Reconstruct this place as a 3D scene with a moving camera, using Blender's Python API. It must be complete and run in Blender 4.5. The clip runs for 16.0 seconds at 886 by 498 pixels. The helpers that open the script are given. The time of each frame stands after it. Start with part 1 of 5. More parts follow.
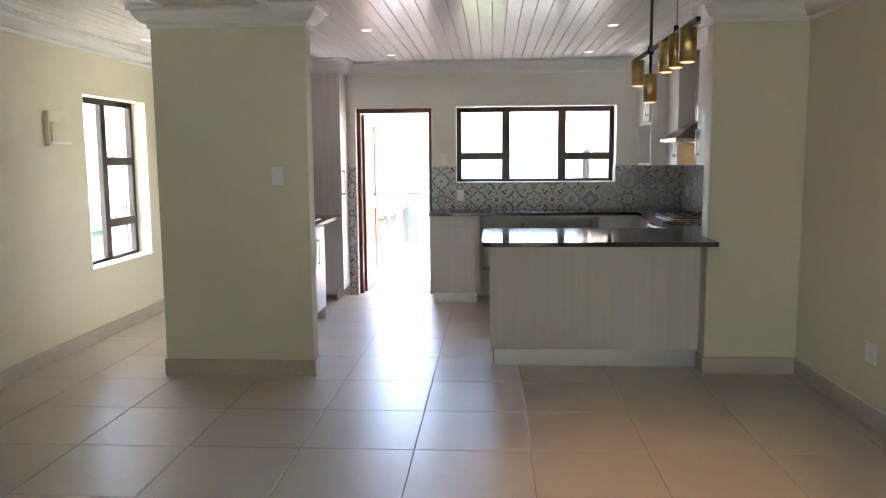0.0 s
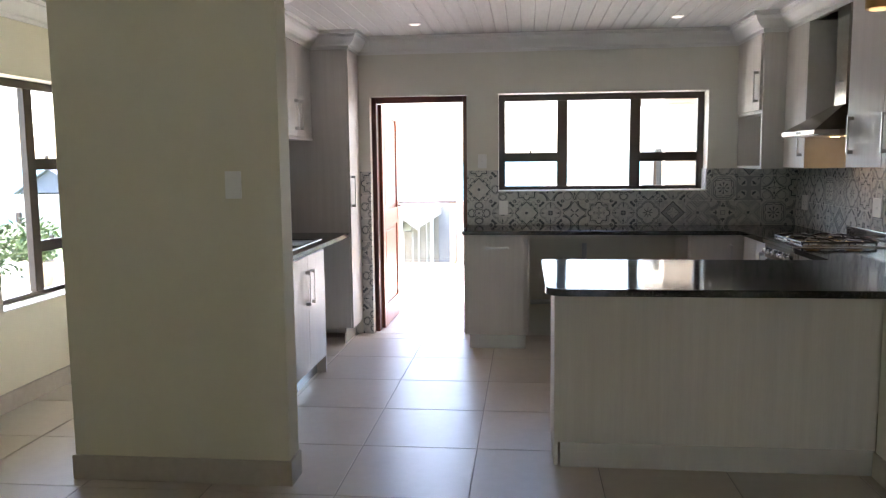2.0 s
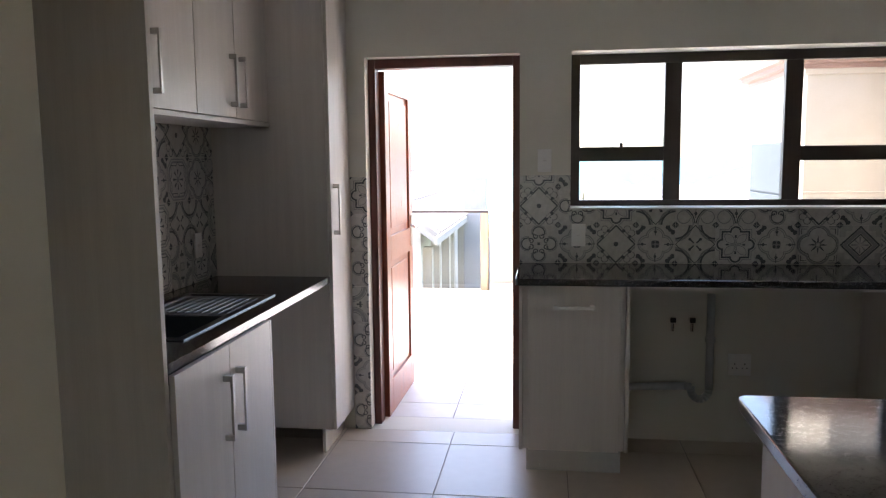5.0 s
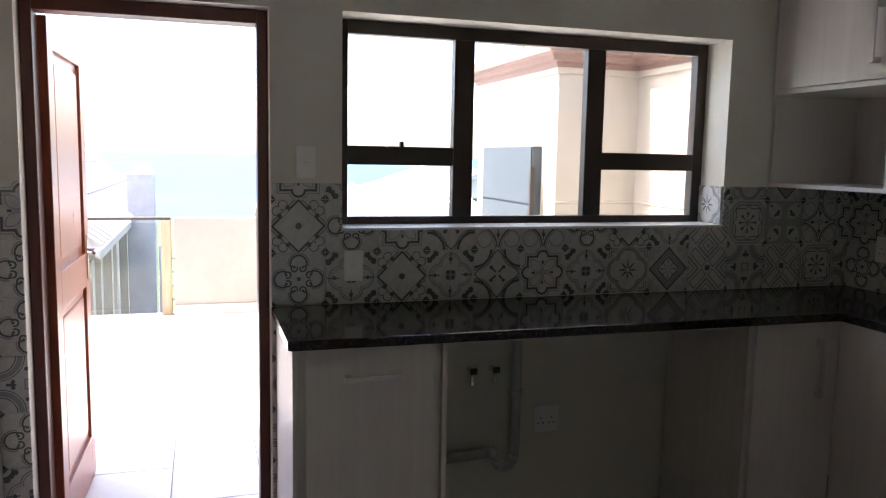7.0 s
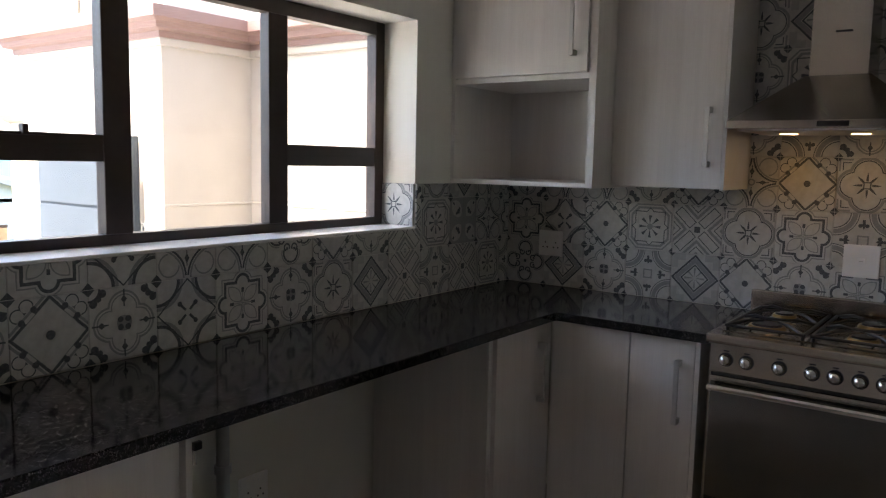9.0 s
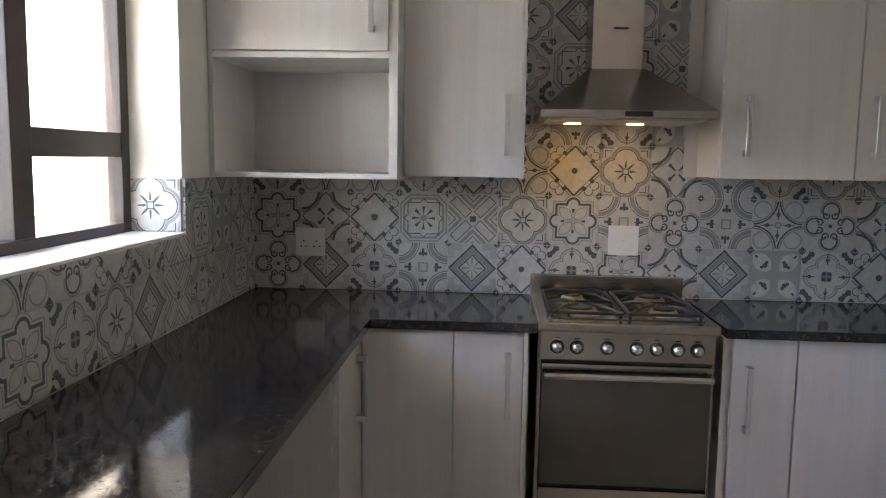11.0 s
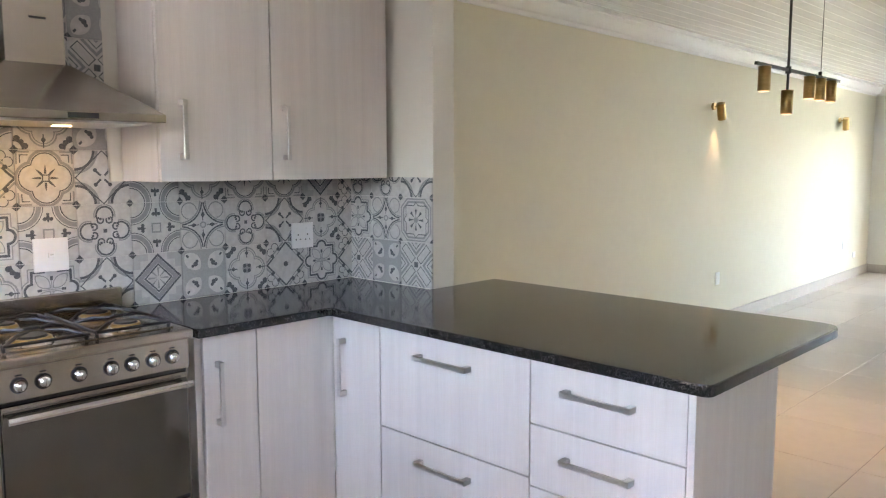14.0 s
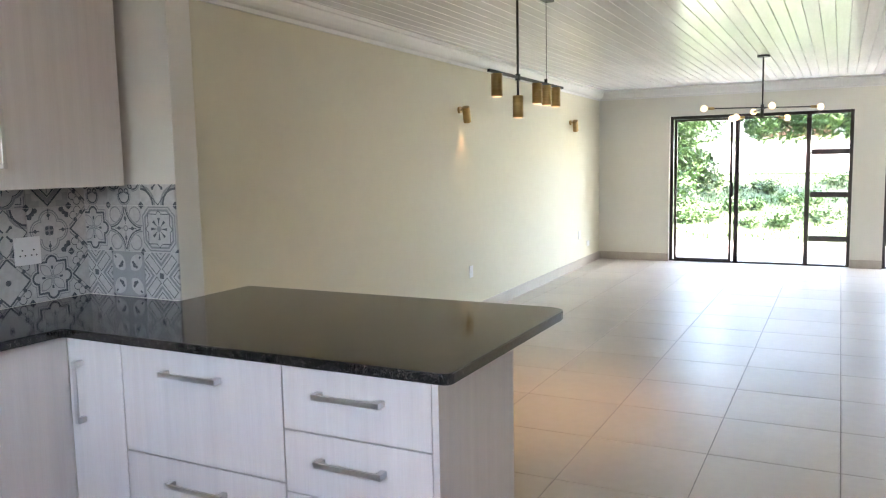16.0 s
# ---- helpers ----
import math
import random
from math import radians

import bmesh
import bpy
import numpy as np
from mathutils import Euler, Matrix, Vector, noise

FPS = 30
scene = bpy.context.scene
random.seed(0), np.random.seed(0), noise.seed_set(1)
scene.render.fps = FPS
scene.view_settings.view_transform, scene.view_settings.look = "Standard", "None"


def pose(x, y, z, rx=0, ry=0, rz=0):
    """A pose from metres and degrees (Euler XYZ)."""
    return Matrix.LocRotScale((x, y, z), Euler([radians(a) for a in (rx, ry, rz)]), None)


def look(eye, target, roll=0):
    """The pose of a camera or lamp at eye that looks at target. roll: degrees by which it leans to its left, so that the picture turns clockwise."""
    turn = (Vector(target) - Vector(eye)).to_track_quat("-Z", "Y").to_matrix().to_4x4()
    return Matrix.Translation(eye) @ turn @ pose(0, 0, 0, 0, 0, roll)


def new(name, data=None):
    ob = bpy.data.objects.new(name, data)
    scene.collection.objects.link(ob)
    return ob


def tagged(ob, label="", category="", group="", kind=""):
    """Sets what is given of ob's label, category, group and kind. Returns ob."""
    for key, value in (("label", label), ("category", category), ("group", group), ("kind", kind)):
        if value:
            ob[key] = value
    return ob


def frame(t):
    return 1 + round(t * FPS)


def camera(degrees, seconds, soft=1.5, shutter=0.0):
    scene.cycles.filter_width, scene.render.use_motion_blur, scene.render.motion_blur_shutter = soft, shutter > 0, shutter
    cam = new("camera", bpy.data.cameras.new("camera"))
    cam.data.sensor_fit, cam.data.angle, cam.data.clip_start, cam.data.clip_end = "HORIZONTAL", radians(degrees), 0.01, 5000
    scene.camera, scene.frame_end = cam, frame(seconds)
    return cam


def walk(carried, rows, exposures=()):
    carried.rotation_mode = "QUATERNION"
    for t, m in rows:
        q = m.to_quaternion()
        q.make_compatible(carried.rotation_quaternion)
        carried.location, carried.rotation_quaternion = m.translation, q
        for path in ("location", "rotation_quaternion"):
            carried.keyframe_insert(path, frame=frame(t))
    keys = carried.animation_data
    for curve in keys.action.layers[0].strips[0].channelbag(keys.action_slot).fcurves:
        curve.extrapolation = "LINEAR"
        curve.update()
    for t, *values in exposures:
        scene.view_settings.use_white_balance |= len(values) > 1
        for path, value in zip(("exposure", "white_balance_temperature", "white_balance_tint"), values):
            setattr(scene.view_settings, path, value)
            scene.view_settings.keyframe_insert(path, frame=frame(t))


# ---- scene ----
cam = camera(59.6, 16.0, soft=1.2)
PATH = [
    (0, (0.017, -0.1, 1.52), (-0.11, 1.882, 1.282), -0.5),
    (0.5, (-0.037, 0.369, 1.52), (-0.231, 2.346, 1.286), -0.5),
    (1, (-0.075, 0.831, 1.49), (-0.28, 2.808, 1.263), -0.5),
    (1.5, (-0.133, 1.283, 1.484), (-0.342, 3.26, 1.259), -0.6),
    (2, (-0.139, 1.745, 1.49), (-0.352, 3.721, 1.265), -0.6),
    (2.5, (-0.172, 2.205, 1.471), (-0.387, 4.181, 1.249), -0.6),
    (3, (-0.174, 2.649, 1.469), (-0.422, 4.622, 1.25), -0.7),
    (3.5, (-0.194, 3.062, 1.486), (-0.531, 5.021, 1.266), -0.8),
    (6, (-0.786, 4.827, 1.509), (-0.795, 6.813, 1.273), 0.2),
    (6.5, (-0.883, 5.107, 1.536), (-0.594, 7.071, 1.29), 0.8),
    (7, (-0.878, 5.385, 1.515), (-0.284, 7.28, 1.28), 1.1),
    (7.5, (-0.958, 5.651, 1.538), (-0.065, 7.424, 1.293), 1.1),
    (8, (-1.039, 5.865, 1.528), (0.132, 7.469, 1.287), 1.2),
    (8.5, (-1.093, 6.186, 1.475), (0.366, 7.537, 1.26), 1.6),
    (9, (-1.088, 6.386, 1.501), (0.517, 7.558, 1.276), 1.2),
    (11.5, (-1.031, 7.52, 1.482), (0.945, 7.305, 1.258), 0.8),
    (12, (-0.971, 7.67, 1.503), (0.939, 7.117, 1.281), 0.6),
    (12.5, (-0.889, 7.753, 1.498), (0.921, 6.931, 1.277), 0.4),
    (13, (-0.865, 7.783, 1.489), (0.842, 6.765, 1.271), 0.1),
    (13.5, (-0.832, 7.796, 1.493), (0.715, 6.547, 1.272), 0.0),
    (14, (-0.874, 7.784, 1.494), (0.513, 6.36, 1.275), -0.1),
    (14.5, (-0.892, 7.777, 1.496), (0.364, 6.236, 1.277), -0.4),
    (15, (-0.907, 7.771, 1.497), (0.236, 6.144, 1.278), -0.7),
    (15.5, (-0.933, 7.768, 1.5), (0.097, 6.068, 1.28), -1.0),
    (16, (-0.946, 7.761, 1.499), (-0.038, 5.993, 1.279), -1.1),
]
EXPOSURE = [(t, stops, 6700, 18) for t, stops in ((0.0, 4.6), (1.5, 4.3), (3.5, 3.65), (6.0, 3.3), (7.5, 3.05), (9.0, 3.3), (11.5, 4.75), (12.5, 5.22), (14.0, 5.5), (16.0, 5.18))]
walk(cam, [(t, look(eye, target, roll)) for t, eye, target, roll in PATH], EXPOSURE)

# ---- world and sun ----
SUN_EL, SUN_AZ = 60.0, 278.0     # azimuth clockwise from +y: the sun stands over -x
world = bpy.data.worlds.new("world")
scene.world = world
world.use_nodes = True
wn = world.node_tree.nodes
sky = wn.new("ShaderNodeTexSky")
sky.sky_type, sky.sun_disc = "NISHITA", False
sky.sun_elevation, sky.sun_rotation = radians(SUN_EL), radians(SUN_AZ)
sky.air_density, sky.dust_density = 1.0, 2.5
world.node_tree.links.new(sky.outputs[0], wn["Background"].inputs[0])
wn["Background"].inputs[1].default_value = 0.15
sun = new("sun", bpy.data.lights.new("sun", "SUN"))
sun.data.energy, sun.data.angle, sun.data.color = 2.2, radians(0.5), (1.0, 0.95, 0.88)
sun.matrix_world = look((-9 * math.cos(radians(SUN_EL)), 9 * 0.139 * math.cos(radians(SUN_EL)), 9 * math.sin(radians(SUN_EL))), (0, 0, 0))

# ---- materials ----


class Sock:
    """A node socket that takes part in arithmetic."""
    def __init__(self, tree, s):
        self.tree, self.s = tree, s

    def op(self, kind, other=None, third=None):
        n = self.tree.nodes.new("ShaderNodeMath")
        n.operation = kind
        for i, v in enumerate((self, other, third)):
            if v is None:
                continue
            if isinstance(v, Sock):
                self.tree.links.new(v.s, n.inputs[i])
            else:
                n.inputs[i].default_value = v
        return Sock(self.tree, n.outputs[0])

    def __add__(self, o): return self.op("ADD", o)
    def __sub__(self, o): return self.op("SUBTRACT", o)
    def __mul__(self, o): return self.op("MULTIPLY", o)
    def abs(self): return self.op("ABSOLUTE")
    def sin(self): return self.op("SINE")
    def sqrt(self): return self.op("SQRT")
    def mx(self, o): return self.op("MAXIMUM", o)
    def mn(self, o): return self.op("MINIMUM", o)
    def below(self, v): return self.op("LESS_THAN", v)
    def above(self, v): return self.op("GREATER_THAN", v)

    def band(self, at, half):
        return (self - at).abs().below(half)


def bare(name, colour=(0.5, 0.5, 0.5), rough=0.5, metal=0.0):
    m = bpy.data.materials.new(name)
    m.use_nodes = True
    b = m.node_tree.nodes["Principled BSDF"]
    b.inputs["Base Color"].default_value = (*colour, 1)
    b.inputs["Roughness"].default_value, b.inputs["Metallic"].default_value = rough, metal
    return m, m.node_tree, b


def tex(tree, scale, coords="Object", stretch=(1, 1, 1), detail=4.0, kind="ShaderNodeTexNoise"):
    c, mp = tree.nodes.new("ShaderNodeNewGeometry" if coords == "Position" else "ShaderNodeTexCoord"), tree.nodes.new("ShaderNodeMapping")
    n = tree.nodes.new(kind)
    mp.inputs["Scale"].default_value = stretch
    tree.links.new(c.outputs[coords], mp.inputs[0])
    tree.links.new(mp.outputs[0], n.inputs["Vector"])
    n.inputs["Scale"].default_value = scale
    if kind == "ShaderNodeTexNoise":
        n.inputs["Detail"].default_value = detail
    return n


def ramp(tree, value, stops):
    r = tree.nodes.new("ShaderNodeValToRGB")
    while len(r.color_ramp.elements) < len(stops):
        r.color_ramp.elements.new(0.5)
    for e, (p, c) in zip(r.color_ramp.elements, stops):
        e.position, e.color = p, (*c, 1)
    tree.links.new(value, r.inputs[0])
    return r.outputs[0]


def bump(tree, b, height, strength, distance):
    n = tree.nodes.new("ShaderNodeBump")
    n.inputs["Strength"].default_value, n.inputs["Distance"].default_value = strength, distance
    tree.links.new(height, n.inputs["Height"])
    tree.links.new(n.outputs[0], b.inputs["Normal"])


def mixed(tree, fac, a, b, kind="MIX"):
    n = tree.nodes.new("ShaderNodeMix")
    n.data_type, n.blend_type = "RGBA", kind
    for i, v in ((0, fac), (6, a), (7, b)):
        if isinstance(v, (int, float)):
            n.inputs[i].default_value = v
        elif isinstance(v, tuple):
            n.inputs[i].default_value = (*v, 1)
        else:
            tree.links.new(v, n.inputs[i])
    return n.outputs[2]


def mottled(name, dark, light, scale=3.0, rough=0.5, metal=0.0, stretch=(1, 1, 1), grain=0.0, grain_scale=150.0, coords="Object", rough_var=0.08, vary=0.0):
    """Two-scale mottling with fine relief; vary: how far pieces differ from one another."""
    m, t, b = bare(name, light, rough, metal)
    n1, n2 = tex(t, scale, coords, stretch, 5), tex(t, scale * 9, coords, stretch, 3)
    s = Sock(t, n1.outputs["Fac"]) * 0.65 + Sock(t, n2.outputs["Fac"]) * 0.35
    col = ramp(t, s.s, [(0.3, dark), (0.7, light)])
    if vary:
        info = t.nodes.new("ShaderNodeObjectInfo")
        v = Sock(t, info.outputs["Random"]) * (2 * vary) + (1 - vary)
        comb = t.nodes.new("ShaderNodeCombineColor")
        for i in range(3):
            t.links.new(v.s, comb.inputs[i])
        col = mixed(t, 1.0, col, comb.outputs[0], "MULTIPLY")
    t.links.new(col, b.inputs["Base Color"])
    r = s * (2 * rough_var) + (rough - rough_var)
    t.links.new(r.s, b.inputs["Roughness"])
    if grain:
        bump(t, b, tex(t, grain_scale, coords, stretch, 2).outputs["Fac"], grain, 0.002)
    return m


M_WALL = mottled("wall_paint", (0.665, 0.62, 0.48), (0.71, 0.665, 0.52), 1.2, 0.6, grain=0.12, grain_scale=90)
M_WHITEWALL = mottled("pale_wall_paint", (0.69, 0.665, 0.585), (0.73, 0.705, 0.625), 1.2, 0.6, grain=0.12, grain_scale=90)
M_CORNICE = mottled("cornice_paint", (0.76, 0.75, 0.72), (0.80, 0.79, 0.77), 3, 0.45)
M_CEIL = mottled("ceiling_paint", (0.74, 0.73, 0.71), (0.80, 0.79, 0.77), 2.5, 0.22, stretch=(3, 0.3, 1), grain=0.05, grain_scale=40)
M_FLOOR = mottled("floor_tile", (0.505, 0.435, 0.365), (0.585, 0.515, 0.44), 1.7, 0.35, grain=0.03, grain_scale=60, coords="Position", rough_var=0.05, vary=0.05)
M_GROUT = mottled("floor_grout", (0.25, 0.22, 0.185), (0.31, 0.275, 0.235), 8, 0.8)
M_SKIRT = mottled("skirting_tile", (0.42, 0.365, 0.30), (0.52, 0.46, 0.39), 3, 0.35)
M_WOOD = mottled("pale_grained_board", (0.615, 0.575, 0.53), (0.705, 0.665, 0.62), 2.2, 0.42, stretch=(13, 13, 0.45), grain=0.12, grain_scale=60, vary=0.03)
M_INNER = mottled("cabinet_edge", (0.58, 0.55, 0.52), (0.68, 0.65, 0.62), 3.0, 0.45)
M_KICK = mottled("kick_board", (0.74, 0.73, 0.70), (0.82, 0.81, 0.78), 2.0, 0.24, 0.55, stretch=(6, 6, 1))
M_STEEL = mottled("brushed_steel", (0.43, 0.395, 0.345), (0.51, 0.475, 0.42), 3.0, 0.22, 1.0, stretch=(1, 1, 6), rough_var=0.03)
M_CHROME = mottled("polished_chrome", (0.62, 0.61, 0.59), (0.72, 0.71, 0.69), 5, 0.1, 1.0, rough_var=0.03)
M_HANDLE = mottled("satin_nickel", (0.56, 0.54, 0.51), (0.66, 0.64, 0.61), 8, 0.4, 1.0)
M_OVEN = mottled("oven_glass", (0.13, 0.122, 0.10), (0.165, 0.155, 0.13), 1.5, 0.1, 0.85, rough_var=0.03)
M_BLACK = mottled("black_enamel", (0.012, 0.012, 0.013), (0.025, 0.025, 0.026), 20, 0.35, grain=0.1)
M_BRASS = mottled("brushed_brass", (0.42, 0.28, 0.11), (0.56, 0.39, 0.17), 3, 0.3, 1.0, stretch=(1, 1, 25), grain=0.06)
M_IRON = mottled("black_iron", (0.012, 0.011, 0.01), (0.03, 0.028, 0.026), 12, 0.45)
M_FRAME = mottled("dark_bronze_aluminium", (0.028, 0.018, 0.014), (0.045, 0.030, 0.024), 6, 0.38, rough_var=0.05)
M_MEROOM = mottled("red_brown_timber", (0.22, 0.062, 0.03), (0.38, 0.12, 0.058), 3, 0.3, stretch=(9, 9, 0.7), grain=0.12, grain_scale=50)
# The leaf's timber again, darkened: the frame's backlit shade is put into the colour.
M_JAMB_SHADE = mottled("backlit_red_timber", (0.075, 0.018, 0.012), (0.13, 0.032, 0.02), 3, 0.35, stretch=(9, 9, 0.7), grain=0.1, grain_scale=50)
M_PLASTIC = mottled("white_plastic", (0.80, 0.79, 0.77), (0.84, 0.83, 0.81), 4, 0.3)
M_CREAM = mottled("cream_plastic", (0.66, 0.61, 0.46), (0.72, 0.67, 0.52), 4, 0.4)
M_PIPE = mottled("grey_plastic_pipe", (0.42, 0.43, 0.44), (0.52, 0.53, 0.54), 4, 0.4)
M_RENDERWALL = mottled("sandy_plaster", (0.43, 0.385, 0.325), (0.51, 0.465, 0.40), 1.5, 0.8, grain=0.3, grain_scale=60)
M_PARAPET = mottled("cream_plaster", (0.42, 0.375, 0.305), (0.49, 0.44, 0.365), 1.5, 0.8, grain=0.3, grain_scale=60)
# Cream plaster darkened for the parapet's side away from the sun: shade as colour.
M_PARAPET_SHADE = mottled("shaded_cream_plaster", (0.25, 0.225, 0.185), (0.30, 0.27, 0.225), 1.5, 0.85, grain=0.3, grain_scale=60)
M_GUTTER = mottled("red_brown_gutter", (0.22, 0.135, 0.115), (0.29, 0.185, 0.16), 3, 0.4)
M_PATIO = mottled("patio_tile", (0.60, 0.58, 0.55), (0.70, 0.68, 0.65), 2.0, 0.5, grain=0.1, vary=0.05)
M_ROOF = mottled("roof_tile", (0.40, 0.37, 0.35), (0.50, 0.47, 0.445), 4, 0.85, vary=0.12)
M_SLATE = mottled("slate_roof", (0.10, 0.11, 0.14), (0.16, 0.17, 0.21), 2, 0.7, grain=0.3)
M_CHIMNEY = mottled("chimney_stone", (0.34, 0.34, 0.35), (0.46, 0.46, 0.47), 5, 0.9, grain=0.4)
M_NEIGHBOUR = mottled("grey_plaster", (0.58, 0.56, 0.53), (0.68, 0.66, 0.63), 1.2, 0.85, grain=0.2)
M_METERBOX = mottled("blue_grey_metal", (0.05, 0.064, 0.076), (0.066, 0.08, 0.094), 2, 0.6)
M_POSTWOOD = mottled("weathered_wood", (0.26, 0.18, 0.10), (0.40, 0.29, 0.18), 4, 0.6, stretch=(8, 8, 1), grain=0.2)
M_GRASS = mottled("grass", (0.045, 0.07, 0.02), (0.09, 0.12, 0.045), 1.2, 0.9, grain=0.6, grain_scale=40)
M_LEAF = mottled("leaf", (0.02, 0.05, 0.01), (0.055, 0.105, 0.022), 2.0, 0.5, vary=0.2)
M_BARK = mottled("bark", (0.07, 0.05, 0.035), (0.14, 0.10, 0.07), 4, 0.9, stretch=(6, 6, 1), grain=0.5, grain_scale=30)
M_PAVE = mottled("pale_paving", (0.36, 0.345, 0.315), (0.45, 0.43, 0.40), 1.0, 0.85, grain=0.2)
M_BRICKRED = mottled("brick_red_paint", (0.22, 0.06, 0.045), (0.30, 0.09, 0.065), 2, 0.7)
M_SEA = mottled("sea_water", (0.05, 0.14, 0.18), (0.075, 0.18, 0.22), 0.02, 0.75)
M_SEA.node_tree.nodes["Principled BSDF"].inputs["Specular IOR Level"].default_value = 0.1
M_POT = mottled("sandstone_pot", (0.38, 0.30, 0.20), (0.48, 0.39, 0.27), 5, 0.85, grain=0.3)
M_FLOWER = mottled("pale_blossom", (0.60, 0.50, 0.42), (0.75, 0.66, 0.58), 3, 0.6)

# black granite with pale flecks
M_GRANITE, _t, _b = bare("black_granite", (0.02, 0.02, 0.02), 0.09)
_v = tex(_t, 480, kind="ShaderNodeTexVoronoi")
_n = tex(_t, 60, detail=6)
_c1 = ramp(_t, _v.outputs["Color"], [(0.0, (0.006, 0.006, 0.007)), (0.62, (0.012, 0.012, 0.013)), (0.78, (0.12, 0.115, 0.108))])
_c2 = ramp(_t, _n.outputs["Fac"], [(0.42, (0.25, 0.25, 0.25)), (0.65, (1.3, 1.25, 1.2))])
_t.links.new(mixed(_t, 1.0, _c1, _c2, "MULTIPLY"), _b.inputs["Base Color"])
bump(_t, _b, tex(_t, 6, detail=2).outputs["Fac"], 0.02, 0.004)


def glass(name, tint=(0.96, 0.98, 0.97)):
    m, t, b = bare(name)
    t.nodes.remove(b)
    tr, gl, mi, fr = (t.nodes.new(k) for k in ("ShaderNodeBsdfTransparent", "ShaderNodeBsdfGlossy", "ShaderNodeMixShader", "ShaderNodeLayerWeight"))
    tr.inputs[0].default_value = (*tint, 1)
    gl.inputs["Roughness"].default_value = 0.01
    fac = Sock(t, fr.outputs["Facing"]).op("POWER", 4.5) * 0.42 + 0.018
    for a, c in ((fac.s, mi.inputs[0]), (tr.outputs[0], mi.inputs[1]), (gl.outputs[0], mi.inputs[2]), (mi.outputs[0], t.nodes["Material Output"].inputs[0])):
        t.links.new(a, c)
    return m


M_GLASS = glass("window_glass")
M_RAILGLASS = glass("balustrade_glass", (0.90, 0.92, 0.91))


def glow(name, colour, strength):
    m, t, b = bare(name, colour, 0.4)
    b.inputs["Emission Color"].default_value = (*colour, 1)
    b.inputs["Emission Strength"].default_value = strength
    return m


M_BULB = glow("warm_bulb", (1.0, 0.66, 0.32), 0.09)
M_DOWN = glow("downlight_lens", (1.0, 0.88, 0.72), 0.25)
M_HOODLAMP = glow("hood_lamp", (1.0, 0.62, 0.22), 1.2)


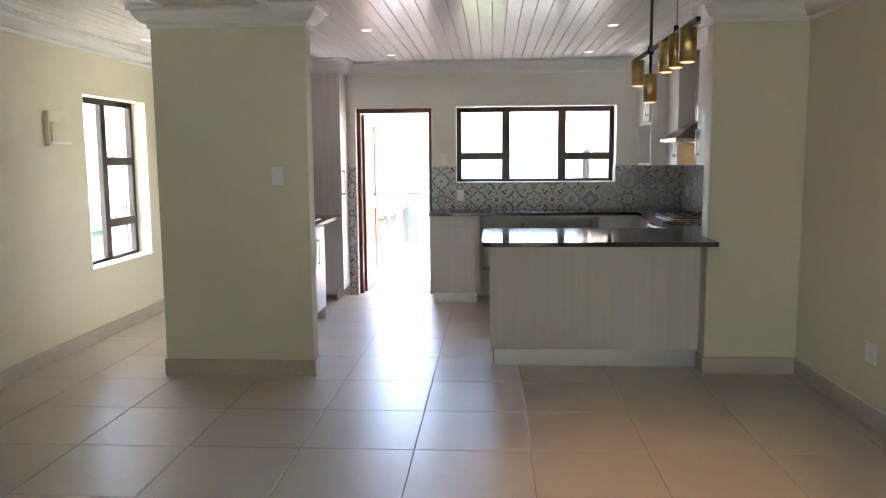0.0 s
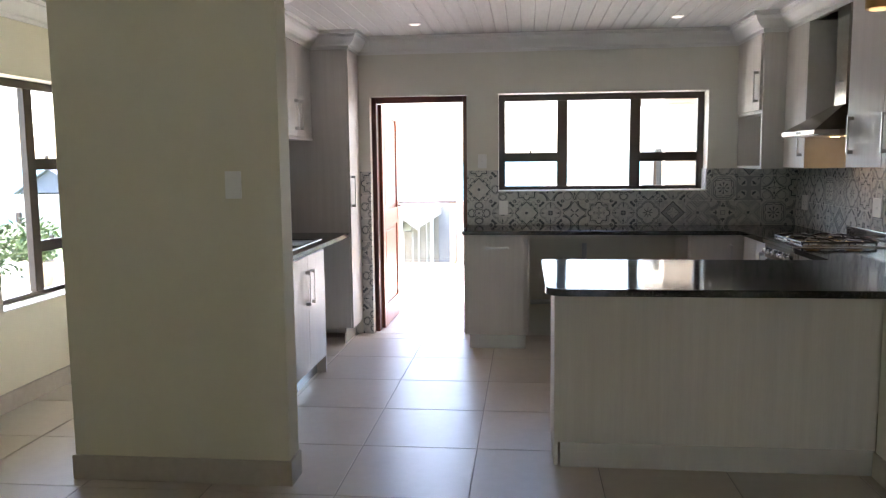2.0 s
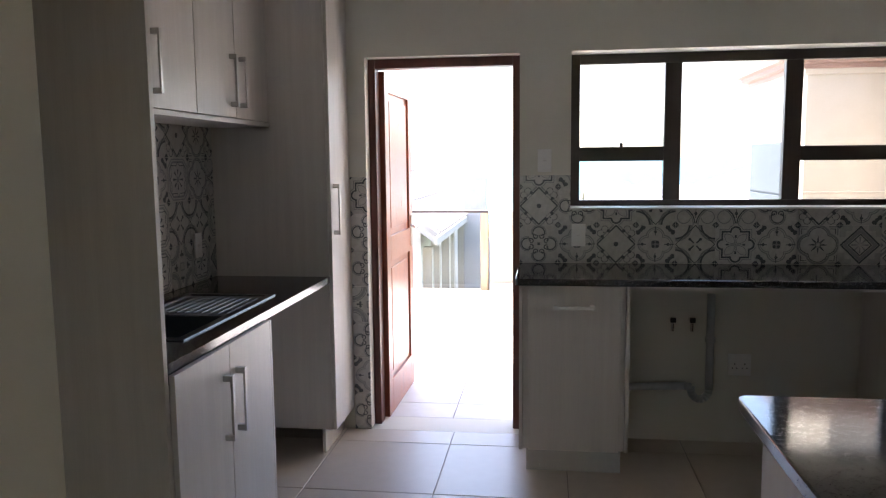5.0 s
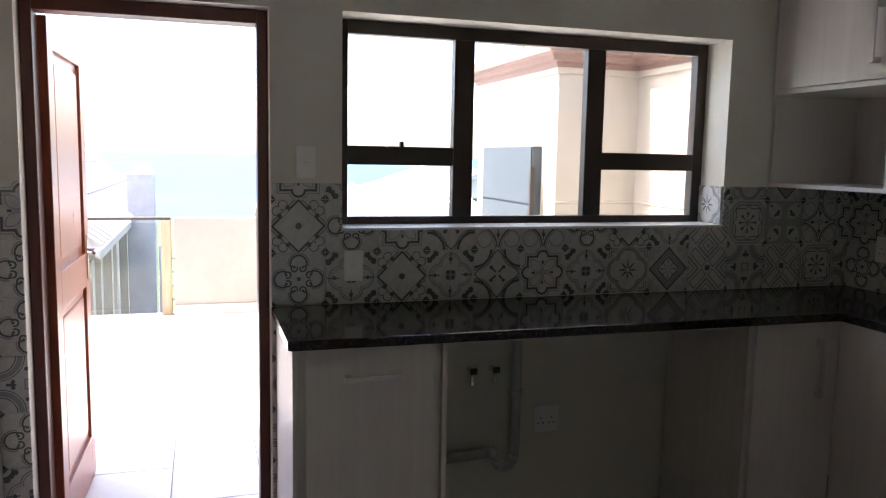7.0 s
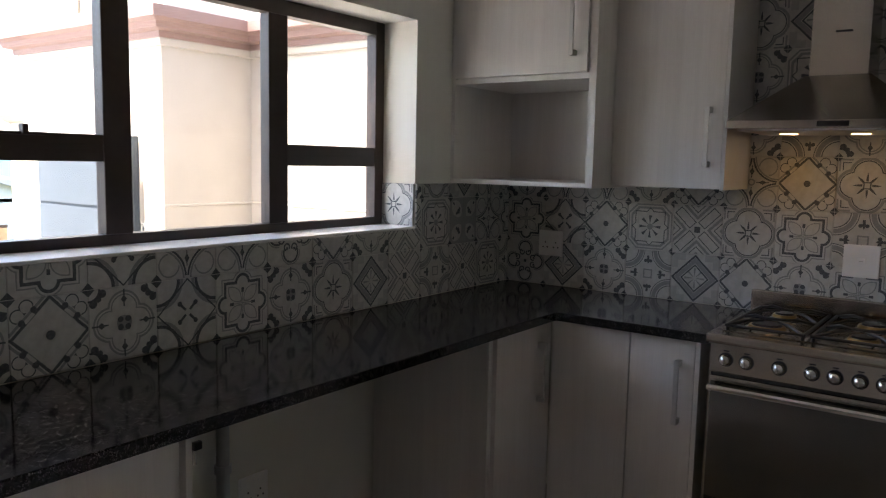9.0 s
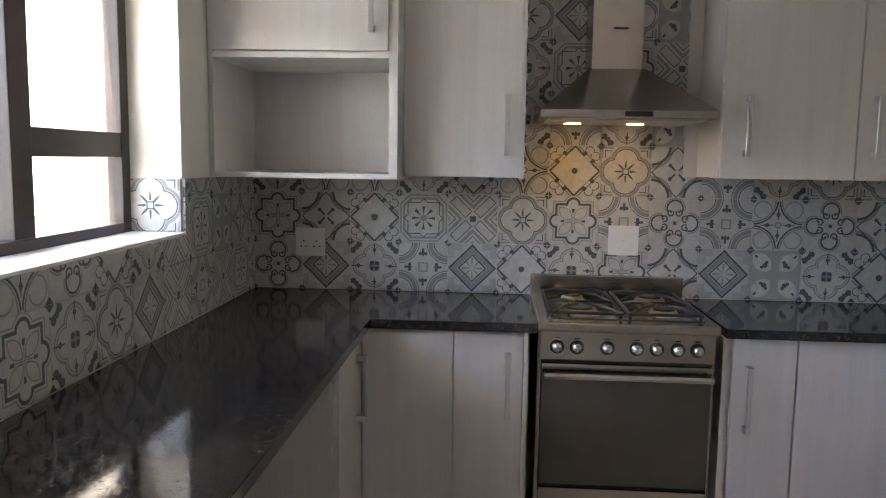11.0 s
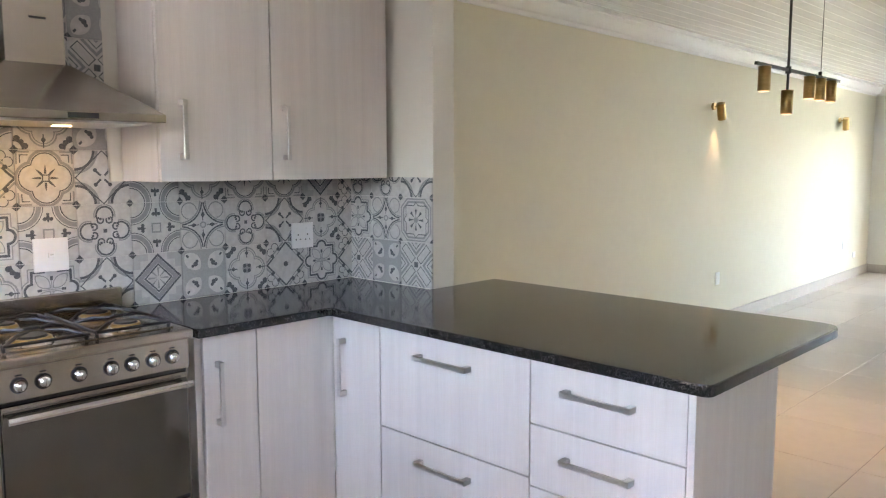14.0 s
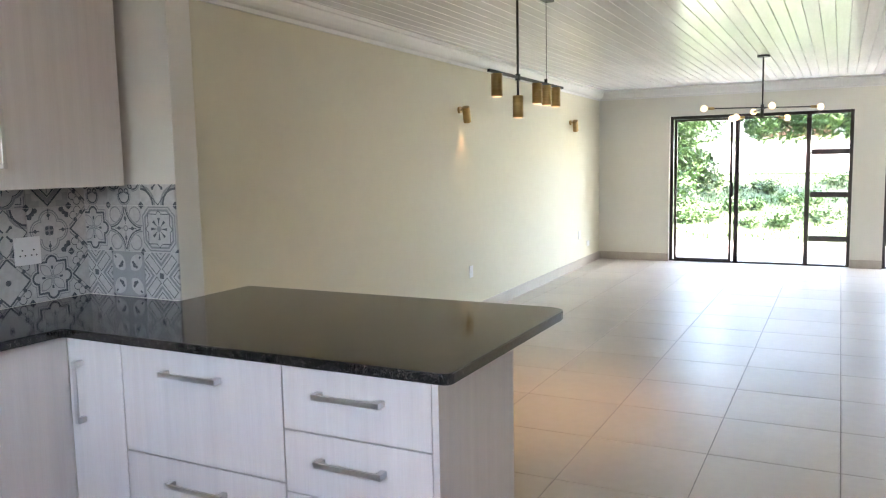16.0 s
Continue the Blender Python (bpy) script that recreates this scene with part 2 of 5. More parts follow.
def pattern_tile(which):
    """A glazed cement-look tile, its print drawn on the piece's own square (half width 0.1)."""
    m, t, b = bare("patterned_tile", rough=0.3)
    c, sep = t.nodes.new("ShaderNodeTexCoord"), t.nodes.new("ShaderNodeSeparateXYZ")
    t.links.new(c.outputs["Object"], sep.inputs[0])
    u, v = Sock(t, sep.outputs[0]) * 10.15, Sock(t, sep.outputs[1]) * 10.15
    wob = Sock(t, tex(t, 45, detail=2).outputs["Fac"])
    u, v = u + (wob - 0.5) * 0.03, v + (wob - 0.5) * 0.03
    a, bb = u.abs(), v.abs()
    d, mxx, mnn = a + bb, a.mx(bb), a.mn(bb)
    diff = (a - bb).abs()
    r = (u * u + v * v).sqrt()

    def dist(x, y):
        p, q = a - x, bb - y
        return (p * p + q * q).sqrt()
    ang = v.op("ARCTAN2", u)
    corner = dist(1.0, 1.0)
    lobe = ((mxx - 0.42) * (mxx - 0.42) + mnn * mnn).sqrt()
    dark, mid = d.above(1.84), d.above(9.0)
    if which == "1":      # plain diamond with a dot, heavy points and scalloped corners
        dark = dark.mx(d.band(0.99, 0.05) * diff.above(0.22)).mx(dist(0.71, 0.40).below(0.085)).mx(dist(0.40, 0.71).below(0.085)).mx(r.below(0.12))
        dark = dark.mx((dist(0.80, 0.58).mn(dist(0.58, 0.80))).band(0.17, 0.016) * d.above(1.22))
        mid = d.band(0.94, 0.02).mx(d.band(1.14, 0.05))
    elif which == "2":    # eight petals in a pointed frame with chamfered borders
        octo = mxx.mx(d * 0.62)
        spoke = (ang * 4.0).sin().abs() - (r - 0.16) * 0.9
        dark = dark.mx(spoke.below(0.30) * r.band(0.31, 0.16)).mx(mxx.band(0.64, 0.02) * mnn.above(0.12) * mnn.below(0.66)).mx((mxx + mnn).band(0.79, 0.024) * mnn.below(0.14))
        mid = octo.band(0.93, 0.03).mx(octo.band(0.80, 0.045)).mx(r.below(0.13))
    elif which == "3":    # crossed outlined bars and chevrons
        dark = (diff.band(0.25, 0.024) * d.above(0.34) * d.below(1.60)).mx((d.band(0.36, 0.024).mx(d.band(1.58, 0.024))) * diff.below(0.26))
        dark = dark.mx(mxx.below(0.12)).mx(diff.band(0.70, 0.024))
        mid = diff.band(0.48, 0.075).mx(diff.above(0.90))
    elif which == "4":    # quatrefoil medallion with an eight-pointed star
        star = (ang * 4.0).sin().abs() + (r - 0.20) * 2.6
        dark = dark.mx(star.below(0.72) * r.band(0.31, 0.15)).mx(lobe.band(0.47, 0.02)).mx(mxx.band(0.82, 0.018) * mnn.above(0.55)).mx(mxx.band(0.11, 0.022))
        mid = lobe.band(0.56, 0.05).mx(mxx.band(0.93, 0.03) * mnn.above(0.5))
    elif which == "5":    # four scrolls on the axes
        p = mxx - 0.60
        ring = (p * p + mnn * mnn).sqrt()
        p, q = mxx - 0.41, mnn - 0.165
        curl = (p * p + q * q).sqrt()
        dark = dark.mx(ring.band(0.31, 0.034) * mxx.above(0.46)).mx(curl.band(0.115, 0.03) * (mxx.below(0.47).mx(mnn.above(0.2)))).mx(((p - 0.05).abs().mx(q.abs())).below(0.045)).mx(mxx.below(0.07))
        mid = ring.band(0.39, 0.025) * mxx.above(0.5)
    elif which == "6":    # diamond in a diamond with a small flower, chequered outside
        dark = d.band(0.93, 0.055).mx(d.band(0.55, 0.04)).mx(d.above(1.84))
        mid = d.band(0.74, 0.12).mx(((ang * 4.0).sin().abs().below(0.45)) * r.band(0.25, 0.17)).mx(mnn.above(0.40) * d.above(1.0) * mxx.above(0.72) * 0.4)
    elif which == "7":    # paired arcs round a diamond with a knobbed cross
        dark = dark.mx(corner.band(0.70, 0.05)).mx(d.band(0.99, 0.03)).mx(diff.below(0.055) * r.band(0.24, 0.14)).mx(dist(0.27, 0.27).below(0.075))
        mid = corner.band(0.81, 0.05)
    elif which == "8":    # stepped star outline with pale diagonal petals
        p = mxx - 0.66
        q = (mxx - 0.67).mn((p * p + mnn * mnn).sqrt() - 0.25)
        dark = dark.mx(q.band(0.0, 0.045)).mx(mnn.below(0.05) * mxx.band(0.42, 0.07))
        pet = dist(0.30, 0.30) + diff * 0.55
        mid = pet.band(0.34, 0.03).mx(q.band(0.12, 0.02)).mx(mnn.below(0.014) * mxx.below(0.5))
    elif which == "B":    # ogee star with small fleurs
        p = mxx - 0.42
        dark = dark.mx(corner.band(0.965, 0.032) * mxx.below(0.93)).mx((p.abs() + mnn * 1.7).below(0.15)).mx(mnn.below(0.018) * mxx.band(0.42, 0.24))
        mid = r.band(0.11, 0.03).mx(dist(0.60, 0.60).band(0.33, 0.025) * d.above(0.9)).mx(corner.band(0.88, 0.03))
    elif which == "C":    # four fleurs in pale leaves on grey
        leafy = dist(0.52, 0.52) + diff * 0.30
        dark = dark.mx(dist(0.40, 0.40).below(0.10)).mx(dist(0.52, 0.33).below(0.07)).mx(dist(0.33, 0.52).below(0.07)).mx(diff.below(0.06) * d.band(1.50, 0.10))
        mid = leafy.above(0.46) * 0.75
    elif which == "9":    # ogee bands with fleurs and a small square
        p = mxx - 0.58
        fleur = (p.abs() + mnn * 2.2).below(0.17).mx(dist(0.55, 0.11).mn(dist(0.11, 0.55)).below(0.07)).mx((mxx - 0.72).abs().mx(mnn).below(0.05))
        dark = fleur.mx(corner.band(0.56, 0.018)).mx(corner.band(0.84, 0.014)).mx(d.above(1.88))
        mid = mxx.band(0.17, 0.03).mx(corner.band(0.70, 0.085))
    else:                 # round-petalled flower with dark leaves in the corners
        dark = dark.mx(dist(0.88, 0.62).below(0.11)).mx(dist(0.62, 0.88).below(0.11)).mx(dist(0.74, 0.74).below(0.09)).mx(corner.band(0.30, 0.03))
        dark = dark.mx(dist(0.11, 0.11).below(0.085)).mx(mnn.below(0.022) * mxx.band(0.70, 0.24)).mx(((mxx - 0.66).abs() + mnn * 1.3).below(0.12))
        mid = lobe.band(0.46, 0.03).mx(lobe.band(0.37, 0.02) * r.above(0.5)).mx(r.below(0.22))
    grey = ramp(t, wob.s, [(0.3, (0.47, 0.465, 0.44)), (0.7, (0.57, 0.565, 0.54))])
    worn = Sock(t, tex(t, 140, detail=3).outputs["Fac"])
    col = mixed(t, (mid * (worn * 0.5 + 0.66)).s, grey, (0.24, 0.25, 0.255))
    col = mixed(t, (dark * (worn * 0.5 + 0.72).mn(1.0)).s, col, (0.068, 0.079, 0.092))
    info = t.nodes.new("ShaderNodeObjectInfo")
    k = Sock(t, info.outputs["Random"]) * 0.10 + 0.92
    comb = t.nodes.new("ShaderNodeCombineColor")
    for i in range(3):
        t.links.new(k.s, comb.inputs[i])
    t.links.new(mixed(t, 1.0, col, comb.outputs[0], "MULTIPLY"), b.inputs["Base Color"])
    bump(t, b, tex(t, 30, detail=3).outputs["Fac"], 0.06, 0.002)
    return m


PATTERN = {k: pattern_tile(k) for k in "123456789ABC"}

# ---- building tools ----


def mesh_of(name, bm, mat):
    me = bpy.data.meshes.new(name)
    bm.normal_update()
    bm.to_mesh(me)
    bm.free()
    me.materials.append(mat)
    return me


def part(name, bm, mat, parent=None, label="", smooth=False):
    """Links a bmesh as one mesh object under a thing or under a part."""
    ob = new(name, mesh_of(name, bm, mat))
    if smooth:
        for p in ob.data.polygons:
            p.use_smooth = True
    if parent is not None:
        ob.parent = parent
    if label:
        tagged(ob, label)
    return ob


def thing(name, label, category, group="", at=(0, 0, 0), turn=0):
    ob = new(name)
    ob.empty_display_size = 0.1
    ob.matrix_basis = pose(*at, 0, 0, turn)
    return tagged(ob, label, category, group)


def add_box(bm, x0, y0, z0, x1, y1, z1, bevel=0.0):
    s = bmesh.ops.create_cube(bm, size=1, matrix=Matrix.LocRotScale(((x0 + x1) / 2, (y0 + y1) / 2, (z0 + z1) / 2), None, (abs(x1 - x0), abs(y1 - y0), abs(z1 - z0))))
    if bevel:
        es = list({e for v in s["verts"] for e in v.link_edges})
        bmesh.ops.bevel(bm, geom=es, offset=bevel, segments=2, affect="EDGES", profile=0.6)
    return bm


def box(x0, y0, z0, x1, y1, z1, bevel=0.0):
    return add_box(bmesh.new(), x0, y0, z0, x1, y1, z1, bevel)


def add_tube(bm, p, q, r, seg=12, r2=None):
    p, q = Vector(p), Vector(q)
    rot = (q - p).to_track_quat("Z", "Y").to_matrix().to_4x4()
    bmesh.ops.create_cone(bm, cap_ends=True, segments=seg, radius1=r, radius2=r if r2 is None else r2, depth=(q - p).length, matrix=Matrix.Translation((p + q) / 2) @ rot)
    return bm


def tube(p, q, r, seg=12, r2=None):
    return add_tube(bmesh.new(), p, q, r, seg, r2)


def ball(c, r, u=14, v=10, squash=1.0):
    bm = bmesh.new()
    bmesh.ops.create_uvsphere(bm, u_segments=u, v_segments=v, radius=r, matrix=Matrix.Translation(c) @ Matrix.Diagonal((1, 1, squash, 1)))
    return bm


def prism(points, z0, z1, bevel=0.0):
    """An upright prism over a plan outline (counter-clockwise)."""
    bm = bmesh.new()
    f = bm.faces.new([bm.verts.new((x, y, z0)) for x, y in points])
    up = [g for g in bmesh.ops.extrude_face_region(bm, geom=[f])["geom"] if isinstance(g, bmesh.types.BMVert)]
    bmesh.ops.translate(bm, vec=(0, 0, z1 - z0), verts=up)
    bmesh.ops.recalc_face_normals(bm, faces=bm.faces)
    if bevel:
        es = [e for e in bm.edges if abs(e.verts[0].co.z - e.verts[1].co.z) < 1e-6]
        bmesh.ops.bevel(bm, geom=es, offset=bevel, segments=2, affect="EDGES", profile=0.6)
    return bm


def rounded(points, radii, seg=6):
    """A plan outline with its corners rounded."""
    out, n = [], len(points)
    for i in range(n):
        p, a, c = (Vector(points[j % n]) for j in (i, i - 1, i + 1))
        r = radii[i]
        if r <= 0:
            out.append(tuple(p))
            continue
        da, dc = (a - p).normalized(), (c - p).normalized()
        s, e = p + da * r, p + dc * r
        for k in range(seg + 1):
            w = k / seg
            out.append(tuple((1 - w) ** 2 * s + 2 * w * (1 - w) * p + w ** 2 * e))
    return out


def sweep(path, profile, closed=False):
    """A profile (distance out of the wall, height) swept along a plan path with mitred corners; the room lies to the left."""
    bm, rings, n = bmesh.new(), [], len(path)
    for i in range(n):
        p = Vector(path[i])
        d0 = (p - Vector(path[i - 1])).normalized() if i or closed else None
        d1 = (Vector(path[(i + 1) % n]) - p).normalized() if i < n - 1 or closed else None
        d0, d1 = d0 or d1, d1 or d0
        n0, n1 = Vector((-d0.y, d0.x)), Vector((-d1.y, d1.x))
        m = (n0 + n1) / (1 + n0.dot(n1))
        rings.append([bm.verts.new((p.x + m.x * o, p.y + m.y * o, z)) for o, z in profile])
    for i in range(n if closed else n - 1):
        a, b = rings[i], rings[(i + 1) % n]
        for j in range(len(profile)):
            k = (j + 1) % len(profile)
            bm.faces.new((a[j], b[j], b[k], a[k]))
    if not closed:
        bm.faces.new(rings[0])
        bm.faces.new(rings[-1][::-1])
    bmesh.ops.recalc_face_normals(bm, faces=bm.faces)
    return bm


def structure(name, bm, mat, label, category, parent=None):
    ob = part(name, bm, mat, parent)
    return tagged(ob, label, category, kind="structure")


def wall_with_holes(axis, at, thick, lo, hi, z0, z1, holes):
    """A wall across x (axis 'y', at y=at, growing by thick) or across y (axis 'x'); holes are (lo, hi, z0, z1)."""
    bm = bmesh.new()
    cuts = sorted({lo, hi, *[h[0] for h in holes], *[h[1] for h in holes]})
    for a, b in zip(cuts, cuts[1:]):
        mid = (a + b) / 2
        hs = sorted((h[2], h[3]) for h in holes if h[0] < mid < h[1])
        z = z0
        for h0, h1 in hs + [(z1, z1)]:
            if h0 > z + 1e-6:
                if axis == "y":
                    add_box(bm, a, at, z, b, at + thick, h0)
                else:
                    add_box(bm, at, a, z, at + thick, b, h0)
            z = h1
    bmesh.ops.remove_doubles(bm, verts=bm.verts, dist=1e-5)
    seen = {}
    for f in bm.faces:
        seen.setdefault(tuple(round(c, 4) for c in f.calc_center_median()), []).append(f)
    bmesh.ops.delete(bm, geom=[f for fs in seen.values() if len(fs) > 1 for f in fs], context="FACES_ONLY")
    return bm

# ---- large structure ----
N, EAST, EASTL, WEST, SOUTH, CEIL = 8.30, 2.045, 2.11, -3.28, -3.85, 2.52
EASTS = 2.32      # the long wall runs slightly out of square
DOOR = (-1.46, -0.635, 0.0, 2.04)
WIN = (-0.37, 1.335, 1.24, 2.045)
LWIN = (6.045, 7.17, 0.617, 2.045)
PAT1 = (-1.09, 1.28, 0.0, 2.11)
PAT2 = (-3.0, -1.47, 0.0, 2.11)
structure("wall_north", wall_with_holes("y", N, 0.22, WEST - 0.22, EASTL + 0.22, -0.02, 2.75, [DOOR, WIN]), M_WHITEWALL, "cream painted wall with a doorway and a window", "wall")
structure("wall_east_kitchen", box(EAST, 5.35, -0.02, EASTL + 0.22, N, 2.75), M_WHITEWALL, "cream painted kitchen wall behind patterned tiles", "wall")
structure("wall_east_living", prism([(EASTL, 5.35), (EASTS, SOUTH), (EASTS + 0.22, SOUTH), (EASTL + 0.22, 5.35)], -0.02, 2.75), M_WALL, "long plain pale olive-cream painted wall", "wall")
structure("wall_west", wall_with_holes("x", WEST - 0.22, 0.22, SOUTH, N, -0.02, 2.75, [LWIN]), M_WALL, "pale olive-cream painted wall with a tall window", "wall")
structure("wall_south", wall_with_holes("y", SOUTH - 0.22, 0.22, WEST - 0.22, EASTS + 0.22, -0.02, 2.75, [PAT1, PAT2]), M_WHITEWALL, "cream painted wall with two glazed patio openings", "wall")
structure("wall_column", box(-2.275, 5.10, -0.02, -1.225, 5.245, 2.6), M_WALL, "broad pale olive-cream wall end beside the kitchen", "wall")
structure("wall_partition", box(-2.275, 5.245, -0.02, -2.17, N, 2.6), M_WHITEWALL, "cream partition wall behind the sink units", "wall")
structure("wall_nib_face", box(1.487, 5.27, -0.02, EASTL, 5.29, 2.6), M_WALL, "olive-cream living room face of the wall nib", "wall")
structure("wall_nib", box(1.487, 5.29, -0.02, EASTL, 5.42, 2.6, 0.003), M_WHITEWALL, "short pale cream wall nib at the breakfast bar", "wall")
floor = structure("floor", box(WEST - 0.2, SOUTH - 0.2, -0.25, EASTS + 0.2, N + 0.2, -0.003), M_GROUT, "floor of large beige matt-glazed square tiles", "floor")

# the ceiling: painted tongue-and-groove boards running the length of the room, in one mesh
prof = []
x = WEST - 0.1
while x < EASTS + 0.12:
    prof += [(x, CEIL + 0.007), (x + 0.004, CEIL), (x + 0.096, CEIL), (x + 0.1, CEIL + 0.007)]
    x += 0.1
vs = [(px, py, pz) for py in (SOUTH - 0.1, N + 0.1) for px, pz in prof]
k = len(prof)
me = bpy.data.meshes.new("ceiling")
me.from_pydata(vs, [], [(i, i + k, i + k + 1, i + 1) for i in range(k - 1)])
me.materials.append(M_CEIL)
tagged(new("ceiling", me), "white painted tongue-and-groove board ceiling", "ceiling", kind="structure")
structure("roof_slab", box(WEST - 0.22, SOUTH - 0.22, 2.76, EASTS + 0.22, N + 0.22, 2.95), M_PARAPET, "flat roof over the house", "roof")

# cornice and skirting
CORNICE = [(0, 2.385), (0.014, 2.385), (0.018, 2.41), (0.04, 2.418), (0.06, 2.435), (0.085, 2.468), (0.092, 2.49), (0.112, 2.494), (0.112, 2.521), (0, 2.521)]
# counter-clockwise round the room, so that the room lies to the left
ROUND = [(EASTL, 5.27), (1.487, 5.27), (1.487, 5.42), (1.74, 5.42), (1.74, 7.645), (1.567, 7.645), (1.567, N),
         (-1.56, N), (-1.56, 7.92), (-1.86, 7.92), (-1.86, 6.238), (-1.56, 6.238), (-1.56, 5.245), (-1.225, 5.245), (-1.225, 5.10), (-2.275, 5.10), (-2.275, N),
         (WEST, N), (WEST, SOUTH), (EASTS, SOUTH)]
structure("cornice", sweep(ROUND, CORNICE, True), M_CORNICE, "white moulded plaster cornice", "trim")
SK = [(0, 0), (0.012, 0), (0.012, 0.112), (0.009, 0.118), (0, 0.118)]
for path in ([(EASTS, SOUTH), (EASTL, 5.27), (1.487, 5.27), (1.487, 5.42)],
             [(-1.225, 5.245), (-1.225, 5.10), (-2.275, 5.10), (-2.275, N), (WEST, N), (WEST, SOUTH), (PAT2[0], SOUTH)],
             [(PAT2[1], SOUTH), (PAT1[0], SOUTH)], [(PAT1[1], SOUTH), (EASTS, SOUTH)]):
    structure("baseboard", sweep(path, SK), M_SKIRT, "beige tile skirting along the wall", "baseboard")

# ceiling hatch
hatch = thing("ceiling_hatch", "white boarded ceiling hatch with a plain frame", "hatch")
part("panel", box(-2.10, 4.42, 2.505, -1.46, 4.96, 2.519), M_CEIL, hatch)
for a in ((-2.14, 4.38, -1.42, 4.42), (-2.14, 4.96, -1.42, 4.985), (-2.14, 4.42, -2.10, 4.96), (-1.46, 4.42, -1.42, 4.96)):
    part("frame_bar", box(a[0], a[1], 2.495, a[2], a[3], 2.5195, 0.003), M_CORNICE, hatch)


# ---- windows and doors ----
def glazing(name, label, axis, at, lo, hi, z0, z1, mullions, rails, depth=0.05, w=0.052, catch=(), category="window", half=0.043):
    """A framed window in a wall plane. mullions: positions; rails: (lo, hi, z)."""
    win = tagged(new(name), label, category, kind="structure")

    def put(kind, a, b, c, d, off0, off1, mat, bev=0.003):
        bm = box(a, at + off0, c, b, at + off1, d, bev) if axis == "y" else box(at + off0, a, c, at + off1, b, d, bev)
        return part(kind, bm, mat, win)
    put("frame_bar", lo, lo + w, z0, z1, 0, depth, M_FRAME)
    put("frame_bar", hi - w, hi, z0, z1, 0, depth, M_FRAME)
    put("frame_bar", lo + w, hi - w, z1 - w, z1, 0, depth, M_FRAME)
    put("frame_bar", lo + w, hi - w, z0, z0 + w * 0.6, 0, depth, M_FRAME)
    for m in mullions:
        put("mullion", m - half, m + half, z0 + w * 0.6, z1 - w, 0.002, depth - 0.002, M_FRAME)
    for a, b, z in rails:
        put("rail", a, b, z - 0.038, z + 0.038, 0.004, depth - 0.004, M_FRAME)
    edges = [lo + w] + [e for m in mullions for e in (m - half, m + half)] + [hi - w]
    for a, b in zip(edges[::2], edges[1::2]):
        zs = [z0 + w * 0.6] + [e for r in sorted(rails, key=lambda q: q[2]) if r[0] < (a + b) / 2 < r[1] for e in (r[2] - 0.038, r[2] + 0.038)] + [z1 - w]
        for c, d in zip(zs[::2], zs[1::2]):
            pane = put("pane", a, b, c, d, depth / 2 - 0.003, depth / 2 + 0.003, M_GLASS, 0)
            pane.visible_shadow = False
    for c, z in catch:
        put("catch", c - 0.06, c + 0.06, z, z + 0.008, -0.012, 0.004, M_FRAME, 0.002)
        put("catch", c - 0.008, c + 0.008, z, z + 0.028, -0.02, 0.004, M_FRAME, 0.003)
    return win


glazing("window_1", "dark bronze three-bay aluminium kitchen window with opening top lights", "y", 8.466, WIN[0], WIN[1], WIN[2], WIN[3],
        [0.168, 0.775], [(WIN[0] + 0.045, 0.125, 1.518), (0.818, WIN[1] - 0.045, 1.512)], catch=[(-0.10, 1.548)])
glazing("window_2", "tall dark bronze aluminium window with stacked lights", "x", WEST - 0.18, LWIN[0], LWIN[1], LWIN[2], LWIN[3],
        [6.61], [(6.653, LWIN[1] - 0.045, 1.50), (6.653, LWIN[1] - 0.045, 0.945)], catch=[(6.86, 0.975), (6.86, 1.53)])
structure("window_sill", box(WIN[0], N - 0.006, 1.232, WIN[1], 8.466, 1.241, 0.002), M_PLASTIC, "narrow white window sill", "sill")
structure("window_sill", box(WEST - 0.18, LWIN[0], 0.609, WEST + 0.012, LWIN[1], 0.619, 0.002), M_PLASTIC, "narrow white window sill", "sill")
glazing("door_2", "dark bronze sliding patio door with a stacked side light", "y", SOUTH - 0.12, PAT1[0], PAT1[1], 0.0, PAT1[3],
        [0.36, -0.55], [(PAT1[0] + 0.045, -0.585, 1.56), (PAT1[0] + 0.045, -0.585, 0.98), (PAT1[0] + 0.045, -0.585, 0.38)], category="patio door", half=0.03, w=0.045)
glazing("door_3", "dark bronze glazed patio door", "y", SOUTH - 0.12, PAT2[0], PAT2[1], 0.0, PAT2[3], [-2.2], [], category="patio door", half=0.03, w=0.045)
slide = thing("sliding_leaf_stile", "dark bronze inner stile and handle of the sliding door leaf", "door stile")
part("stile", box(0.415, SOUTH - 0.068, 0.03, 0.45, SOUTH - 0.03, 2.06, 0.003), M_FRAME, slide)
part("stile", box(1.175, SOUTH - 0.068, 0.03, 1.21, SOUTH - 0.03, 2.06, 0.003), M_FRAME, slide)
part("rail", box(0.45, SOUTH - 0.068, 0.03, 1.175, SOUTH - 0.03, 0.06, 0.003), M_FRAME, slide)
part("rail", box(0.45, SOUTH - 0.068, 2.03, 1.175, SOUTH - 0.03, 2.06, 0.003), M_FRAME, slide)
part("handle", box(0.395, SOUTH - 0.032, 0.95, 0.44, SOUTH - 0.005, 1.15, 0.006), M_IRON, slide)

